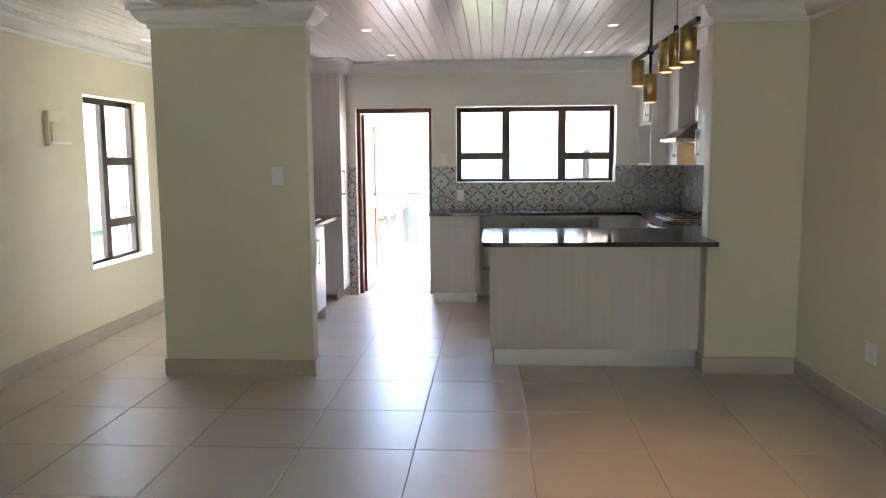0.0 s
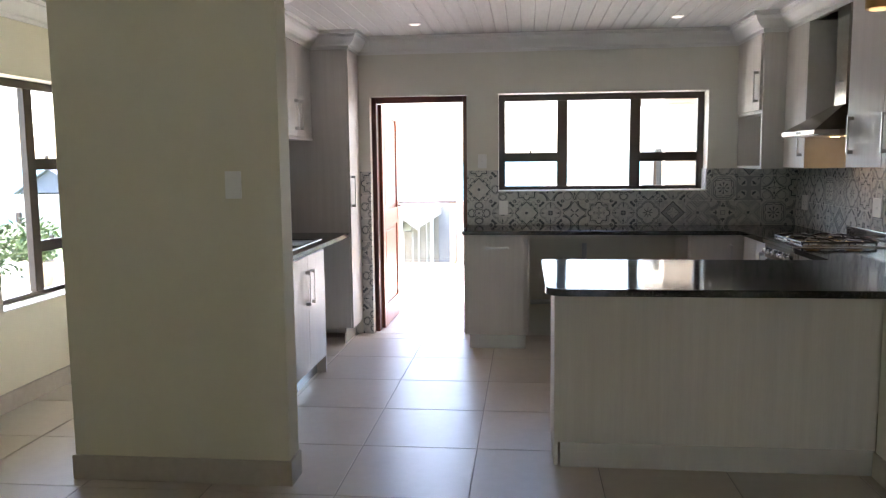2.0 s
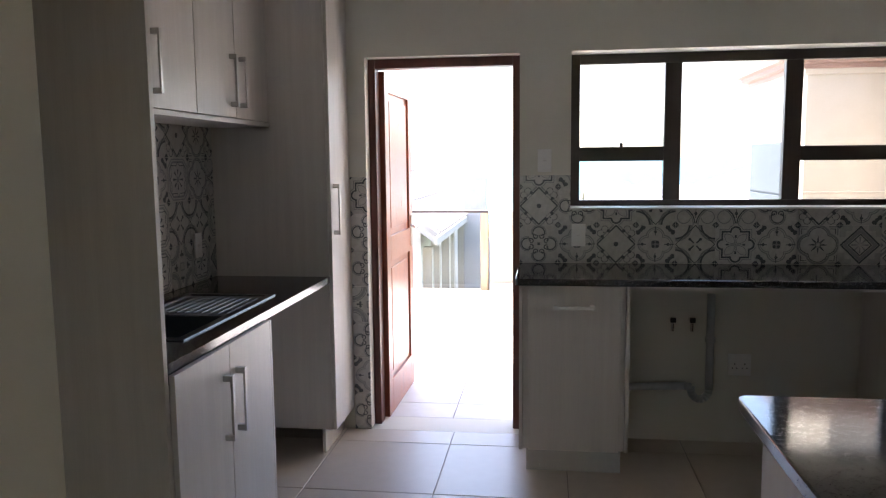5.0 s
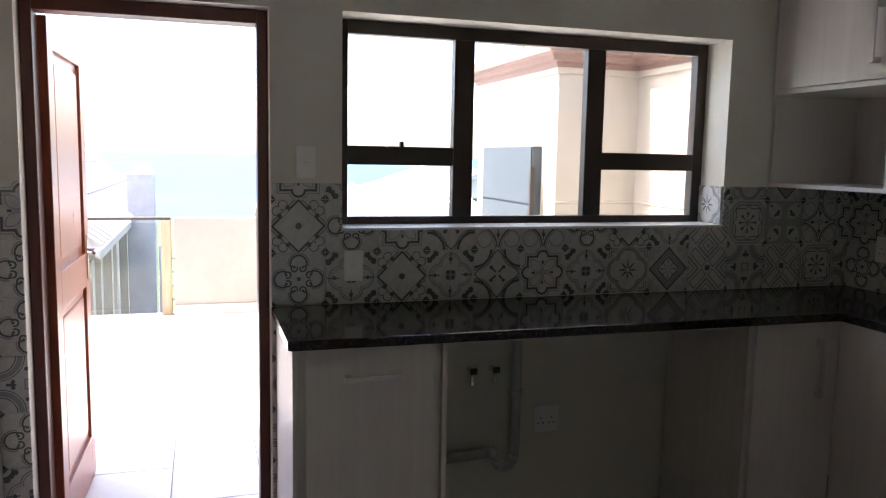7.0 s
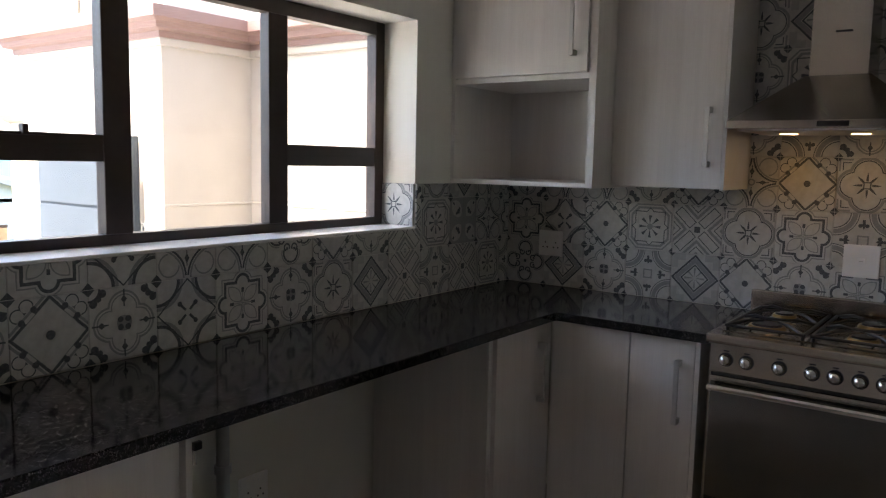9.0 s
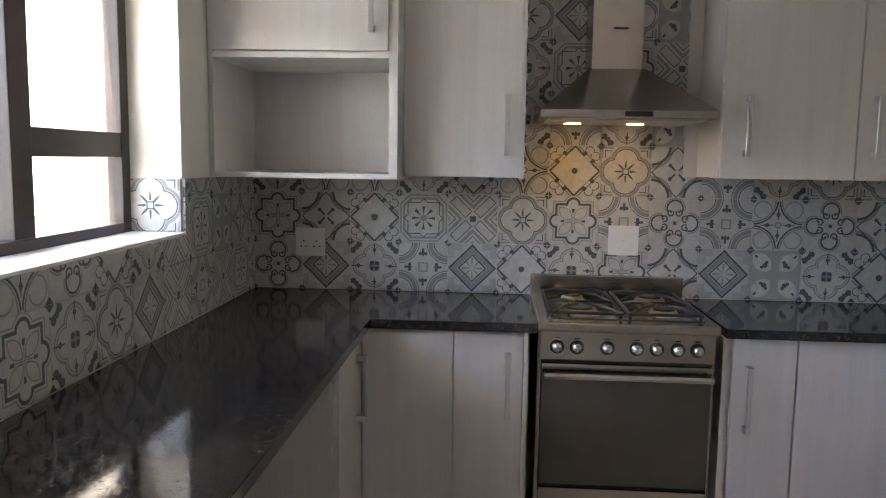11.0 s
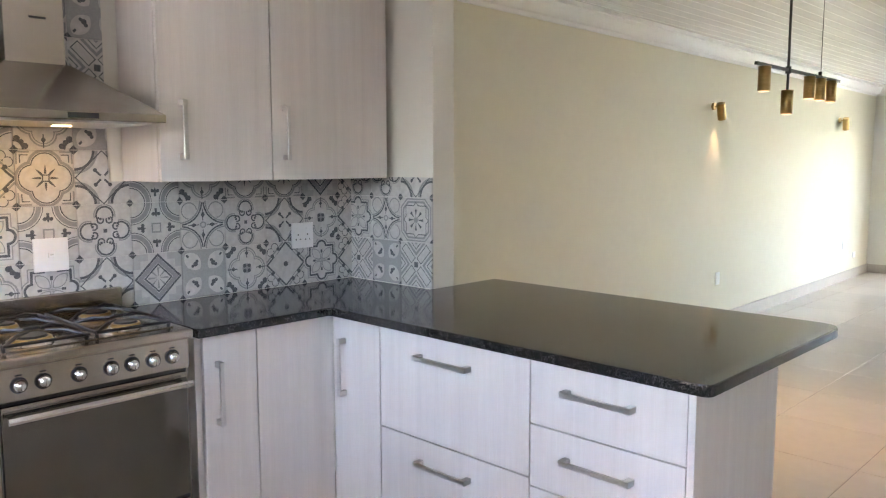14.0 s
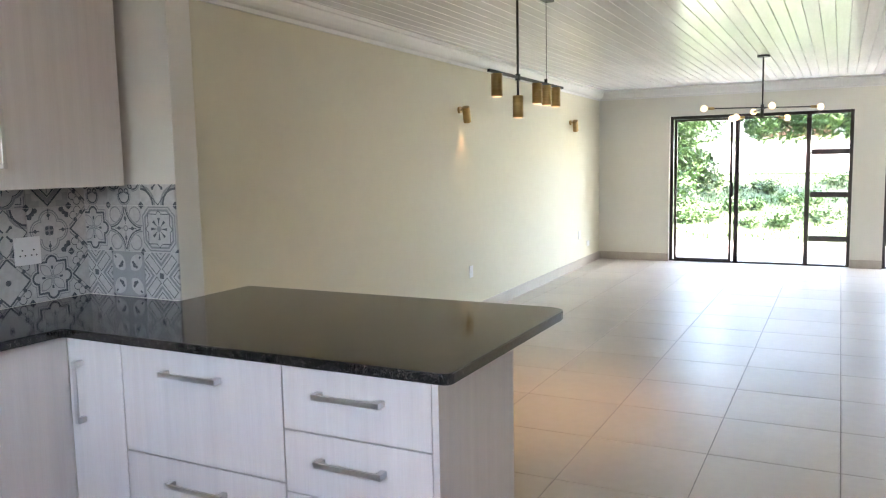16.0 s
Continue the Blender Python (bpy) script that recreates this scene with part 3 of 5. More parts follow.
# kitchen door: frame and leaf, standing open outwards
df = tagged(new("door_1"), "red-brown timber back door frame with its panelled leaf standing open", "door", kind="structure")
# Jambs and head take the darker copy, their shade painted in.
part("jamb", box(-1.46, 8.38, 0, -1.42, 8.48, 2.04, 0.004), M_JAMB_SHADE, df)
part("jamb", box(-0.675, 8.38, 0, -0.635, 8.48, 2.04, 0.004), M_JAMB_SHADE, df)
part("head", box(-1.42, 8.38, 1.99, -0.675, 8.48, 2.04, 0.004), M_JAMB_SHADE, df)
part("threshold", box(-1.46, 8.302, -0.02, -0.635, 8.52, -0.001), M_SKIRT, df)
leaf = tagged(new("door_leaf"), "red-brown timber leaf with raised panels")
leaf.parent = df
leaf.matrix_basis = pose(-1.392, 8.485, 0.008, 0, 0, 88.8)
LW, LH, T = 0.755, 1.98, 0.042


def leafbox(kind, a, c, b, d, y0=0.0, y1=T, bev=0.003):
    return part(kind, box(a, y0, c, b, y1, d, bev), M_MEROOM, leaf)


for a, c, b, d in ((0, 0, 0.1, LH), (LW - 0.1, 0, LW, LH), (0.1, LH - 0.11, LW - 0.1, LH), (0.1, 0, LW - 0.1, 0.2), (0.1, 0.90, LW - 0.1, 1.05)):
    leafbox("rail", a, c, b, d)
for c, d in ((0.2, 0.90), (1.05, LH - 0.11)):
    leafbox("panel", 0.1, c, LW - 0.1, d, 0.014, T - 0.014, 0)
    leafbox("raised_panel", 0.14, c + 0.04, LW - 0.14, d - 0.04, 0.006, T - 0.006, 0.008)
for z in (0.2, 1.0, 1.75):
    part("hinge", tube((0, T + 0.004, z), (0, T + 0.004, z + 0.09), 0.008), M_IRON, leaf)
for s in (-1, 1):
    y = 0 if s < 0 else T
    part("lock_plate", box(LW - 0.075, y, 0.93, LW - 0.035, y + s * 0.005, 1.13), M_CHROME, leaf)
    bm = add_tube(tube((LW - 0.055, y, 1.06), (LW - 0.055, y + s * 0.045, 1.06), 0.009), (LW - 0.055, y + s * 0.045, 1.06), (LW - 0.17, y + s * 0.045, 1.06), 0.009)
    part("handle", bm, M_CHROME, leaf)


# ---- kitchen units ----
def bar_handle(p, q, out, parent):
    """A flat bow handle from p to q, standing off along out."""
    p, q, out = Vector(p), Vector(q), Vector(out)
    along = (q - p).normalized()
    side = along.cross(out.normalized())
    bm = bmesh.new()

    def slab(c, la, lb, lc):
        m = Matrix((along, side, out.normalized())).transposed().to_4x4()
        s = bmesh.ops.create_cube(bm, size=1, matrix=Matrix.Translation(c) @ m @ Matrix.Diagonal((la, lb, lc, 1)))
        bmesh.ops.bevel(bm, geom=list({e for v in s["verts"] for e in v.link_edges}), offset=0.0015, segments=1, affect="EDGES")
    h = out.length
    slab((p + q) / 2 + out, (q - p).length, 0.016, 0.008)
    for e in (p + along * 0.008, q - along * 0.008):
        slab(e + out * 0.5, 0.021, 0.019, h + 0.009)
    return part("handle", bm, M_HANDLE, parent, "satin nickel bow handle")


def cupboard(name, label, body, fronts, category="cabinet", kick=None, group=""):
    """A unit: body box, fronts (box, handle from, handle to, out)."""
    u = thing(name, label, category, group)
    part("body", box(*body), M_WOOD, u)
    for f, *h in fronts:
        d = part("door" if "drawer" not in name else "drawer_front", box(*f, 0.0015), M_WOOD, u)
        if h:
            bar_handle(*h, d)
    if kick:
        part("kick_board", box(*kick), M_KICK, u, "pale satin kick board")
    return u


TH = 0.018          # board thickness
OX, OY = (-0.03, 0, 0), (0, 0.03, 0)
WX = (0.03, 0, 0)
# back run: narrow pull-out unit beside the door and an end panel
XF = 7.752
cupboard("base_cabinet", "pale grained base cabinet with one pull-out door beside the back door", (-0.60, XF + 0.02, 0.125, -0.13, N - 0.015, 0.915),
         [((-0.575, XF, 0.125, -0.155, XF + 0.018, 0.912), (-0.455, XF, 0.815), (-0.275, XF, 0.815), (0, -0.03, 0))], kick=(-0.585, XF + 0.066, 0, -0.14, XF + 0.081, 0.125))
ep = thing("end_panel", "pale grained end panels of the cabinet beside the appliance bay", "panel")
part("board", box(-0.618, XF, 0.125, -0.602, N - 0.012, 0.915, 0.001), M_WOOD, ep)
part("board", box(-0.128, XF, 0.125, -0.112, N - 0.012, 0.915, 0.001), M_WOOD, ep)
rail = thing("counter_rail", "pale board rail under the counter over the appliance bay", "rail")
part("board", box(-0.11, XF + 0.05, 0.892, 1.10, XF + 0.066, 0.914), M_WOOD, rail)
part("panel", box(1.088, XF + 0.02, 0.0, 1.104, N - 0.012, 0.914), M_WOOD, rail)
cupboard("base_cabinet", "pale grained corner base cabinet under the black counter", (1.106, XF + 0.02, 0.125, 1.44, N - 0.015, 0.915),
         [((1.108, XF, 0.125, 1.493, XF + 0.018, 0.912), (1.40, XF, 0.62), (1.40, XF, 0.84), (0, -0.03, 0))], kick=(1.108, XF + 0.066, 0, 1.55, XF + 0.081, 0.125))
# right run, either side of the cooker
FX = 1.495
cupboard("base_cabinet", "pale grained base cabinet between corner and cooker", (FX + 0.02, 7.205, 0.125, EAST - 0.015, 7.745, 0.915),
         [((FX, 7.44, 0.125, FX + 0.018, 7.748, 0.912),), ((FX, 7.205, 0.125, FX + 0.018, 7.435, 0.912), (FX, 7.255, 0.62), (FX, 7.255, 0.84), OX)], kick=(FX + 0.08, 7.18, 0, FX + 0.095, 7.69, 0.125))
cupboard("base_cabinet", "pale grained base cabinet between cooker and breakfast bar", (FX + 0.02, 5.98, 0.125, EAST - 0.015, 6.535, 0.915),
         [((FX, 6.31, 0.125, FX + 0.018, 6.515, 0.912), (FX, 6.465, 0.60), (FX, 6.465, 0.82), OX), ((FX, 5.967, 0.125, FX + 0.018, 6.305, 0.912),)], kick=(FX + 0.08, 5.98, 0, FX + 0.095, 6.535, 0.125))
for y in (7.195, 6.54):
    e = thing("cooker_side_panel", "pale grained panel beside the cooker", "panel")
    part("board", box(FX - 0.001, y - 0.008, 0.0, EAST - 0.015, y + 0.008, 0.914, 0.001), M_WOOD, e)
# breakfast bar: drawers towards the kitchen, plain panel towards the living room
IY = 5.965
cupboard("base_cabinet", "narrow pale grained door unit in the breakfast bar corner", (1.215, 5.45, 0.125, 1.463, IY - 0.02, 0.915),
         [((1.222, IY - 0.018, 0.125, 1.493, IY, 0.912), (1.425, IY, 0.61), (1.425, IY, 0.83), OY)], kick=(1.215, IY - 0.095, 0, 1.46, IY - 0.08, 0.125))
dr = [((0.533, IY - 0.018, a, 1.217, IY, b), (0.774, IY, b - 0.081), (1.015, IY, b - 0.081), OY) for a, b in ((0.539, 0.912), (0.125, 0.534))]
cupboard("drawer_unit", "wide pale grained unit with two deep pan drawers", (0.531, 5.45, 0.125, 1.213, IY - 0.02, 0.915), dr, "drawer unit", kick=(0.531, IY - 0.095, 0, 1.213, IY - 0.08, 0.125))
dr = [((0.022, IY - 0.018, a, 0.528, IY, b), (0.172, IY, b - 0.08), (0.40, IY, b - 0.08), OY) for a, b in ((0.712, 0.912), (0.515, 0.707), (0.322, 0.510), (0.125, 0.317))]
cupboard("drawer_unit", "pale grained unit with four drawers", (0.02, 5.45, 0.125, 0.529, IY - 0.02, 0.915), dr, "drawer unit", kick=(0.02, IY - 0.095, 0, 0.529, IY - 0.08, 0.125))
bp = thing("bar_back_panel", "pale grained back and end panels of the breakfast bar", "panel")
part("back_panel", box(0.0, 5.425, 0.125, 1.486, 5.443, 0.914, 0.001), M_WOOD, bp)
part("end_panel", box(-0.002, 5.444, 0.0, 0.018, IY + 0.002, 0.914, 0.001), M_WOOD, bp)
part("kick_board", box(0.03, 5.428, 0, 1.486, 5.446, 0.124), M_KICK, bp, "pale satin kick board")

# granite worktops
CT, CB = 0.95, 0.918
top = thing("granite_worktop", "polished black granite worktop with fine pale flecks", "worktop")
outline = rounded([(-0.635, N - 0.012), (-0.635, 7.718), (1.46, 7.718), (1.46, 7.155), (EAST - 0.012, 7.155), (EAST - 0.012, N - 0.012)], [0, 0.02, 0.015, 0.01, 0, 0])
part("slab", prism(outline, CB, CT, 0.003), M_GRANITE, top)
top2 = thing("granite_bar_top", "polished black granite breakfast bar top with rounded outer corners", "worktop")
outline = rounded([(EAST - 0.012, 5.435), (EAST - 0.012, 6.55), (1.46, 6.55), (1.46, 6.005), (-0.055, 6.005), (-0.055, 5.0), (1.495, 5.0), (1.495, 5.435)], [0, 0, 0.01, 0.015, 0.03, 0.09, 0.02, 0])
part("slab", prism(outline, CB, CT, 0.004), M_GRANITE, top2)
top3 = thing("granite_sink_top", "polished black granite worktop round the sink", "worktop")
for a in ((-2.165, 6.24, -1.57, 6.52), (-2.165, 7.38, -1.57, 7.915), (-2.165, 6.52, -2.06, 7.38), (-1.66, 6.52, -1.57, 7.38)):
    part("slab", box(a[0], a[1], 0.888, a[2], a[3], 0.92, 0.0), M_GRANITE, top3)
M_SINK = mottled("dull_sink_steel", (0.17, 0.165, 0.16), (0.22, 0.215, 0.21), 4, 0.32, 1.0)
sink = thing("kitchen_sink", "steel inset sink with a ribbed drainer", "sink")
bm = bmesh.new()
for a in ((-2.06, 6.52, 0.915, -1.66, 6.55, 0.925), (-2.06, 7.35, 0.915, -1.66, 7.38, 0.925), (-2.06, 6.55, 0.915, -2.03, 7.35, 0.925), (-1.69, 6.55, 0.915, -1.66, 7.35, 0.925), (-2.03, 6.93, 0.912, -1.69, 7.35, 0.918)):
    add_box(bm, *a)
part("rim", bm, M_SINK, sink)
bm = bmesh.new()
for a in ((-2.03, 6.55, 0.76, -1.69, 6.93, 0.765), (-2.03, 6.55, 0.765, -2.025, 6.93, 0.915), (-1.695, 6.55, 0.765, -1.69, 6.93, 0.915), (-2.025, 6.55, 0.765, -1.695, 6.555, 0.915), (-2.025, 6.925, 0.765, -1.695, 6.93, 0.915)):
    add_box(bm, *a)
part("basin", bm, M_SINK, sink)
for i in range(9):
    part("drainer_rib", box(-1.99 + i * 0.034, 6.98, 0.918, -1.98 + i * 0.034, 7.32, 0.9205, 0.001), M_SINK, sink)

# left run
LX = -1.555
cupboard("sink_cabinet", "pale grained two-door sink cabinet under the black worktop", (-2.16, 6.242, 0.125, LX - 0.02, 7.02, 0.70),
         [((LX - 0.018, 6.244, 0.125, LX, 6.63, 0.885), (LX, 6.58, 0.57), (LX, 6.58, 0.79), WX), ((LX - 0.018, 6.635, 0.125, LX, 7.02, 0.885), (LX, 6.685, 0.57), (LX, 6.685, 0.79), WX)],
         kick=(LX - 0.08, 6.238, 0, LX - 0.066, 7.02, 0.125))
part("board", box(-2.16, 7.022, 0.0, LX, 7.038, 0.884), M_WOOD, thing("appliance_bay_panel", "pale grained panel beside the open appliance bay", "panel"))
cupboard("tall_cabinet", "tall pale grained pantry cabinet reaching the cornice beside the door", (-2.165, 7.922, 0.125, LX - 0.02, N - 0.004, 2.39),
         [((LX - 0.018, 7.924, 0.125, LX, N - 0.006, 2.385), (LX, 7.975, 1.13), (LX, 7.975, 1.38), WX)], kick=(LX - 0.075, 7.922, 0, LX - 0.06, N - 0.004, 0.125))
fp = thing("fridge_side_panel", "tall pale grained panel beside the open fridge bay", "panel")
part("board", box(-2.165, 6.215, 0.125, -1.572, 6.238, 2.39, 0.001), M_WOOD, fp)
part("foot", box(-2.165, 6.216, 0.0, LX - 0.08, 6.237, 0.124), M_KICK, fp)
cupboard("wall_cabinet", "pale grained two-door wall cabinet over the fridge bay", (-2.165, 5.25, 1.97, LX - 0.02, 6.212, 2.39),
         [((LX - 0.018, 5.252, 1.972, LX, 5.785, 2.385), (LX, 5.735, 2.005), (LX, 5.735, 2.225), WX), ((LX - 0.018, 5.79, 1.972, LX, 6.212, 2.385), (LX, 5.84, 2.005), (LX, 5.84, 2.225), WX)])
fr = []
for i, (a, b) in enumerate(((6.24, 6.735), (6.74, 7.125), (7.13, 7.52), (7.525, 7.915))):
    h = b - 0.05 if i % 2 == 0 else a + 0.05
    fr.append(((-1.878, a, 1.69, -1.86, b, 2.385), (-1.86, h, 1.74), (-1.86, h, 1.96), WX))
cupboard("wall_cabinet", "row of pale grained wall cabinet doors over the sink", (-2.165, 6.24, 1.685, -1.88, 7.918, 2.39), fr)
part("light_rail", box(-2.165, 6.24, 1.667, -1.855, 7.918, 1.684), M_INNER, bpy.data.objects["wall_cabinet.001"])

# right wall cabinets
nook = thing("open_shelf_cabinet", "pale grained wall cabinet with an open niche under one door", "cabinet")
X0, X1, Y0, Y1 = 1.567, EAST - 0.012, 7.645, N - 0.004
for a in ((X0, Y0, 1.412, X1, Y0 + 0.03, 2.39), (X0, Y1 - 0.018, 1.412, X1, Y1, 2.39), (X0, Y0 + 0.03, 1.412, X1, Y1 - 0.018, 1.43), (X0, Y0 + 0.03, 1.817, X1, Y1 - 0.018, 1.837), (X1 - 0.01, Y0 + 0.03, 1.43, X1, Y1 - 0.018, 1.817), (X0 + 0.02, Y0 + 0.03, 1.837, X1, Y1 - 0.018, 2.389)):
    part("board", box(*a, 0.001), M_WOOD, nook)
d = part("door", box(X0 - 0.016, Y0 + 0.032, 1.84, X0 + 0.002, Y1 - 0.02, 2.385, 0.001), M_WOOD, nook)
bar_handle((X0 - 0.016, Y0 + 0.085, 1.90), (X0 - 0.016, Y0 + 0.085, 2.12), OX, d)
cupboard("wall_cabinet", "pale grained wall cabinet with one tall door beside the hood", (1.742, 7.212, 1.422, X1, 7.643, 2.39),
         [((1.722, 7.225, 1.422, 1.74, 7.64, 2.385), (1.722, 7.274, 1.502), (1.722, 7.274, 1.71), OX)])
part("side_board", box(1.721, 7.211, 1.419, X1, 7.224, 2.388), M_INNER, bpy.data.objects["wall_cabinet.002"])
cupboard("wall_cabinet", "pale grained wall cabinet with two tall doors beside the nib", (1.742, 5.475, 1.432, X1, 6.528, 2.39),
         [((1.722, 6.073, 1.432, 1.74, 6.526, 2.385), (1.722, 6.445, 1.512), (1.722, 6.445, 1.718), OX), ((1.722, 5.475, 1.432, 1.74, 6.068, 2.385), (1.722, 6.012, 1.512), (1.722, 6.012, 1.718), OX)])

# cooker
ck = thing("gas_cooker", "freestanding brushed steel gas cooker with a dark mirrored oven door", "cooker", at=(0, 0.010, 0.012))
CY0, CY1, CX = 6.562, 7.148, 1.475
part("body", box(CX + 0.02, CY0, 0.08, EAST - 0.03, CY1, 0.915, 0.004), M_STEEL, ck)
part("hob_plate", box(CX - 0.02, CY0 - 0.004, 0.915, EAST - 0.03, CY1 + 0.004, 0.945, 0.008), M_STEEL, ck)
part("well", box(CX + 0.05, CY0 + 0.03, 0.9455, EAST - 0.075, CY1 - 0.03, 0.949), M_STEEL, ck)
part("backguard", box(EAST - 0.05, CY0 - 0.004, 0.945, EAST - 0.025, CY1 + 0.004, 1.025, 0.004), M_STEEL, ck)
part("control_panel", box(CX - 0.005, CY0 + 0.008, 0.815, CX + 0.03, CY1 - 0.008, 0.914, 0.004), M_STEEL, ck)
part("gap", box(CX + 0.012, CY0 + 0.012, 0.36, CX + 0.03, CY1 - 0.012, 0.814), M_BLACK, ck)
od = part("oven_door", box(CX, CY0 + 0.015, 0.385, CX + 0.02, CY1 - 0.015, 0.803, 0.003), M_OVEN, ck, "dark mirrored glass oven door")
part("door_frame", box(CX - 0.003, CY0 + 0.015, 0.785, CX, CY1 - 0.015, 0.803, 0.001), M_STEEL, od)
bm = tube((CX - 0.045, CY0 + 0.02, 0.772), (CX - 0.045, CY1 - 0.02, 0.772), 0.011, 16)
for y in (CY0 + 0.04, CY1 - 0.04):
    add_tube(bm, (CX - 0.045, y, 0.772), (CX, y, 0.772), 0.007)
part("handle", bm, M_CHROME, od, "polished tube handle")
part("drawer_front", box(CX, CY0 + 0.015, 0.10, CX + 0.02, CY1 - 0.015, 0.372, 0.003), M_STEEL, ck)
part("plinth", box(CX + 0.06, CY0 + 0.02, -0.012, EAST - 0.06, CY1 - 0.02, 0.08), M_BLACK, ck)
for y in (7.085, 7.02, 6.92, 6.825, 6.76, 6.692, 6.628):
    kb = part("knob", ball((CX - 0.016, y, 0.862), 0.019, 18, 12), M_CHROME, ck, "domed chrome control knob", True)
    part("bezel", tube((CX - 0.005, y, 0.862), (CX - 0.0085, y, 0.862), 0.0235, 20), M_BLACK, kb)
    part("grip", box(CX - 0.039, y - 0.003, 0.852, CX - 0.030, y + 0.003, 0.872, 0.002), M_CHROME, kb)
    part("mark", box(CX - 0.0058, y - 0.009, 0.889, CX - 0.0047, y + 0.009, 0.893), M_BLACK, kb)
for x, y, r in ((1.62, 6.71, 0.048), (1.62, 7.0, 0.062), (1.87, 6.71, 0.055), (1.87, 7.0, 0.042)):
    b = part("burner", tube((x, y, 0.949), (x, y, 0.957), r * 1.25, 28, r * 1.1), M_CHROME, ck)
    part("burner_crown", tube((x, y, 0.957), (x, y, 0.966), r, 28, r * 0.9), M_BRASS, b)
    part("burner_cap", tube((x, y, 0.966), (x, y, 0.972), r * 0.78, 28, r * 0.7), M_BLACK, b)
for y0 in (6.597, 6.86):
    # a cast grid: rounded outline, with fingers bowed towards each burner
    g = bmesh.new()
    ym = y0 + 0.126
    for y in (y0 + 0.006, y0 + 0.246):
        for a, b in ((1.525, 1.745), (1.745, 1.96)):
            add_tube(g, (a, y, 0.966), (b, y, 0.966), 0.0055, 8)
    for x in (1.525, 1.745, 1.96):
        add_tube(g, (x, y0 + 0.006, 0.966), (x, y0 + 0.246, 0.966), 0.0055, 8)
    for x in (1.63, 1.86):
        for sx, sy in ((1, 1), (1, -1), (-1, 1), (-1, -1)):
            p = (x + sx * 0.098, ym + sy * 0.112, 0.966)
            q = (x + sx * 0.060, ym + sy * 0.066, 0.982)
            add_tube(g, p, q, 0.0055, 8)
            add_tube(g, q, (x + sx * 0.022, ym + sy * 0.024, 0.982), 0.0055, 8, 0.004)
    for x in (1.53, 1.955):
        for y in (y0 + 0.01, y0 + 0.242):
            add_tube(g, (x, y, 0.948), (x, y, 0.966), 0.006, 8)
    part("pan_support", g, M_BLACK, ck, "black enamelled pan support")

# hood
hd = thing("cooker_hood", "brushed steel chimney cooker hood with two warm lamps lit", "cooker hood")
HY0, HY1, HX0 = 6.585, 7.165, 1.56
part("chimney", box(1.81, 6.795, 1.78, EAST - 0.014, 6.975, 2.515, 0.002), M_STEEL, hd)
bm = bmesh.new()
lo = [bm.verts.new(c) for c in ((HX0, HY0, 1.655), (EAST - 0.014, HY0, 1.655), (EAST - 0.014, HY1, 1.655), (HX0, HY1, 1.655))]
hi = [bm.verts.new(c) for c in ((1.80, 6.785, 1.815), (EAST - 0.014, 6.785, 1.815), (EAST - 0.014, 6.985, 1.815), (1.80, 6.985, 1.815))]
for i in range(4):
    j = (i + 1) % 4
    bm.faces.new((lo[i], lo[j], hi[j], hi[i]))
bm.faces.new(hi)
bmesh.ops.recalc_face_normals(bm, faces=bm.faces)
part("canopy", bm, M_STEEL, hd)
part("rim", box(HX0 - 0.004, HY0 - 0.002, 1.628, EAST - 0.014, HY1 + 0.002, 1.655, 0.002), M_STEEL, hd)
part("filter", box(HX0 + 0.03, HY0 + 0.03, 1.622, EAST - 0.05, HY1 - 0.03, 1.628), M_HANDLE, hd)
part("switch_panel", box(HX0 - 0.006, 6.80, 1.634, HX0 - 0.003, 6.89, 1.650), M_BLACK, hd)
part("badge", box(1.8085, 6.85, 1.955, 1.81, 6.90, 1.962), M_BLACK, hd)
HOOD_LAMPS = [(1.845, 7.033), (1.845, 6.806)]
for x, y in HOOD_LAMPS:
    part("lamp_lens", tube((x, y, 1.6205), (x, y, 1.6225), 0.03, 20), M_HOODLAMP, hd, "warm glowing hood lamp")


def east_face(y):
    """Where the long wall's face stands at a given y."""
    return EASTL + (EASTS - EASTL) * (5.35 - y) / (5.35 - SOUTH)


# ---- switches and sockets ----
def plate(name, label, at, normal, w, h, kind="socket"):
    """A wall plate; normal is '+x', '-x', '+y' or '-y'."""
    turn = {"-y": 0, "+x": 90, "+y": 180, "-x": -90}[normal]
    o = thing(name, label, "socket" if kind == "socket" else "switch", at=at, turn=turn)
    part("plate", box(-w / 2, -0.009, -h / 2, w / 2, 0, h / 2, 0.003), M_PLASTIC, o)
    if kind == "socket":
        for s in (-0.22, 0.22):
            for i, (dx, dz) in enumerate(((0, 0.012), (-0.011, -0.01), (0.011, -0.01))):
                part("pin_hole", tube((w * s + dx, -0.0095, dz - 0.008), (w * s + dx, -0.0085, dz - 0.008), 0.0035, 8), M_BLACK, o)
            part("rocker", box(w * s - 0.008, -0.012, h * 0.24, w * s + 0.008, -0.008, h * 0.36, 0.001), M_PLASTIC, o)
    elif kind == "triple":
        for dz in (-0.032, 0, 0.032):
            part("rocker", box(-0.014, -0.012, dz - 0.011, 0.014, -0.008, dz + 0.011, 0.002), M_PLASTIC, o)
    else:
        part("rocker", box(-0.011, -0.013, -0.010, 0.011, -0.008, 0.010, 0.002), M_PLASTIC, o)
        part("mark", box(-0.006, -0.0136, -0.001, 0.006, -0.0128, 0.002), M_HANDLE, o)
    return o


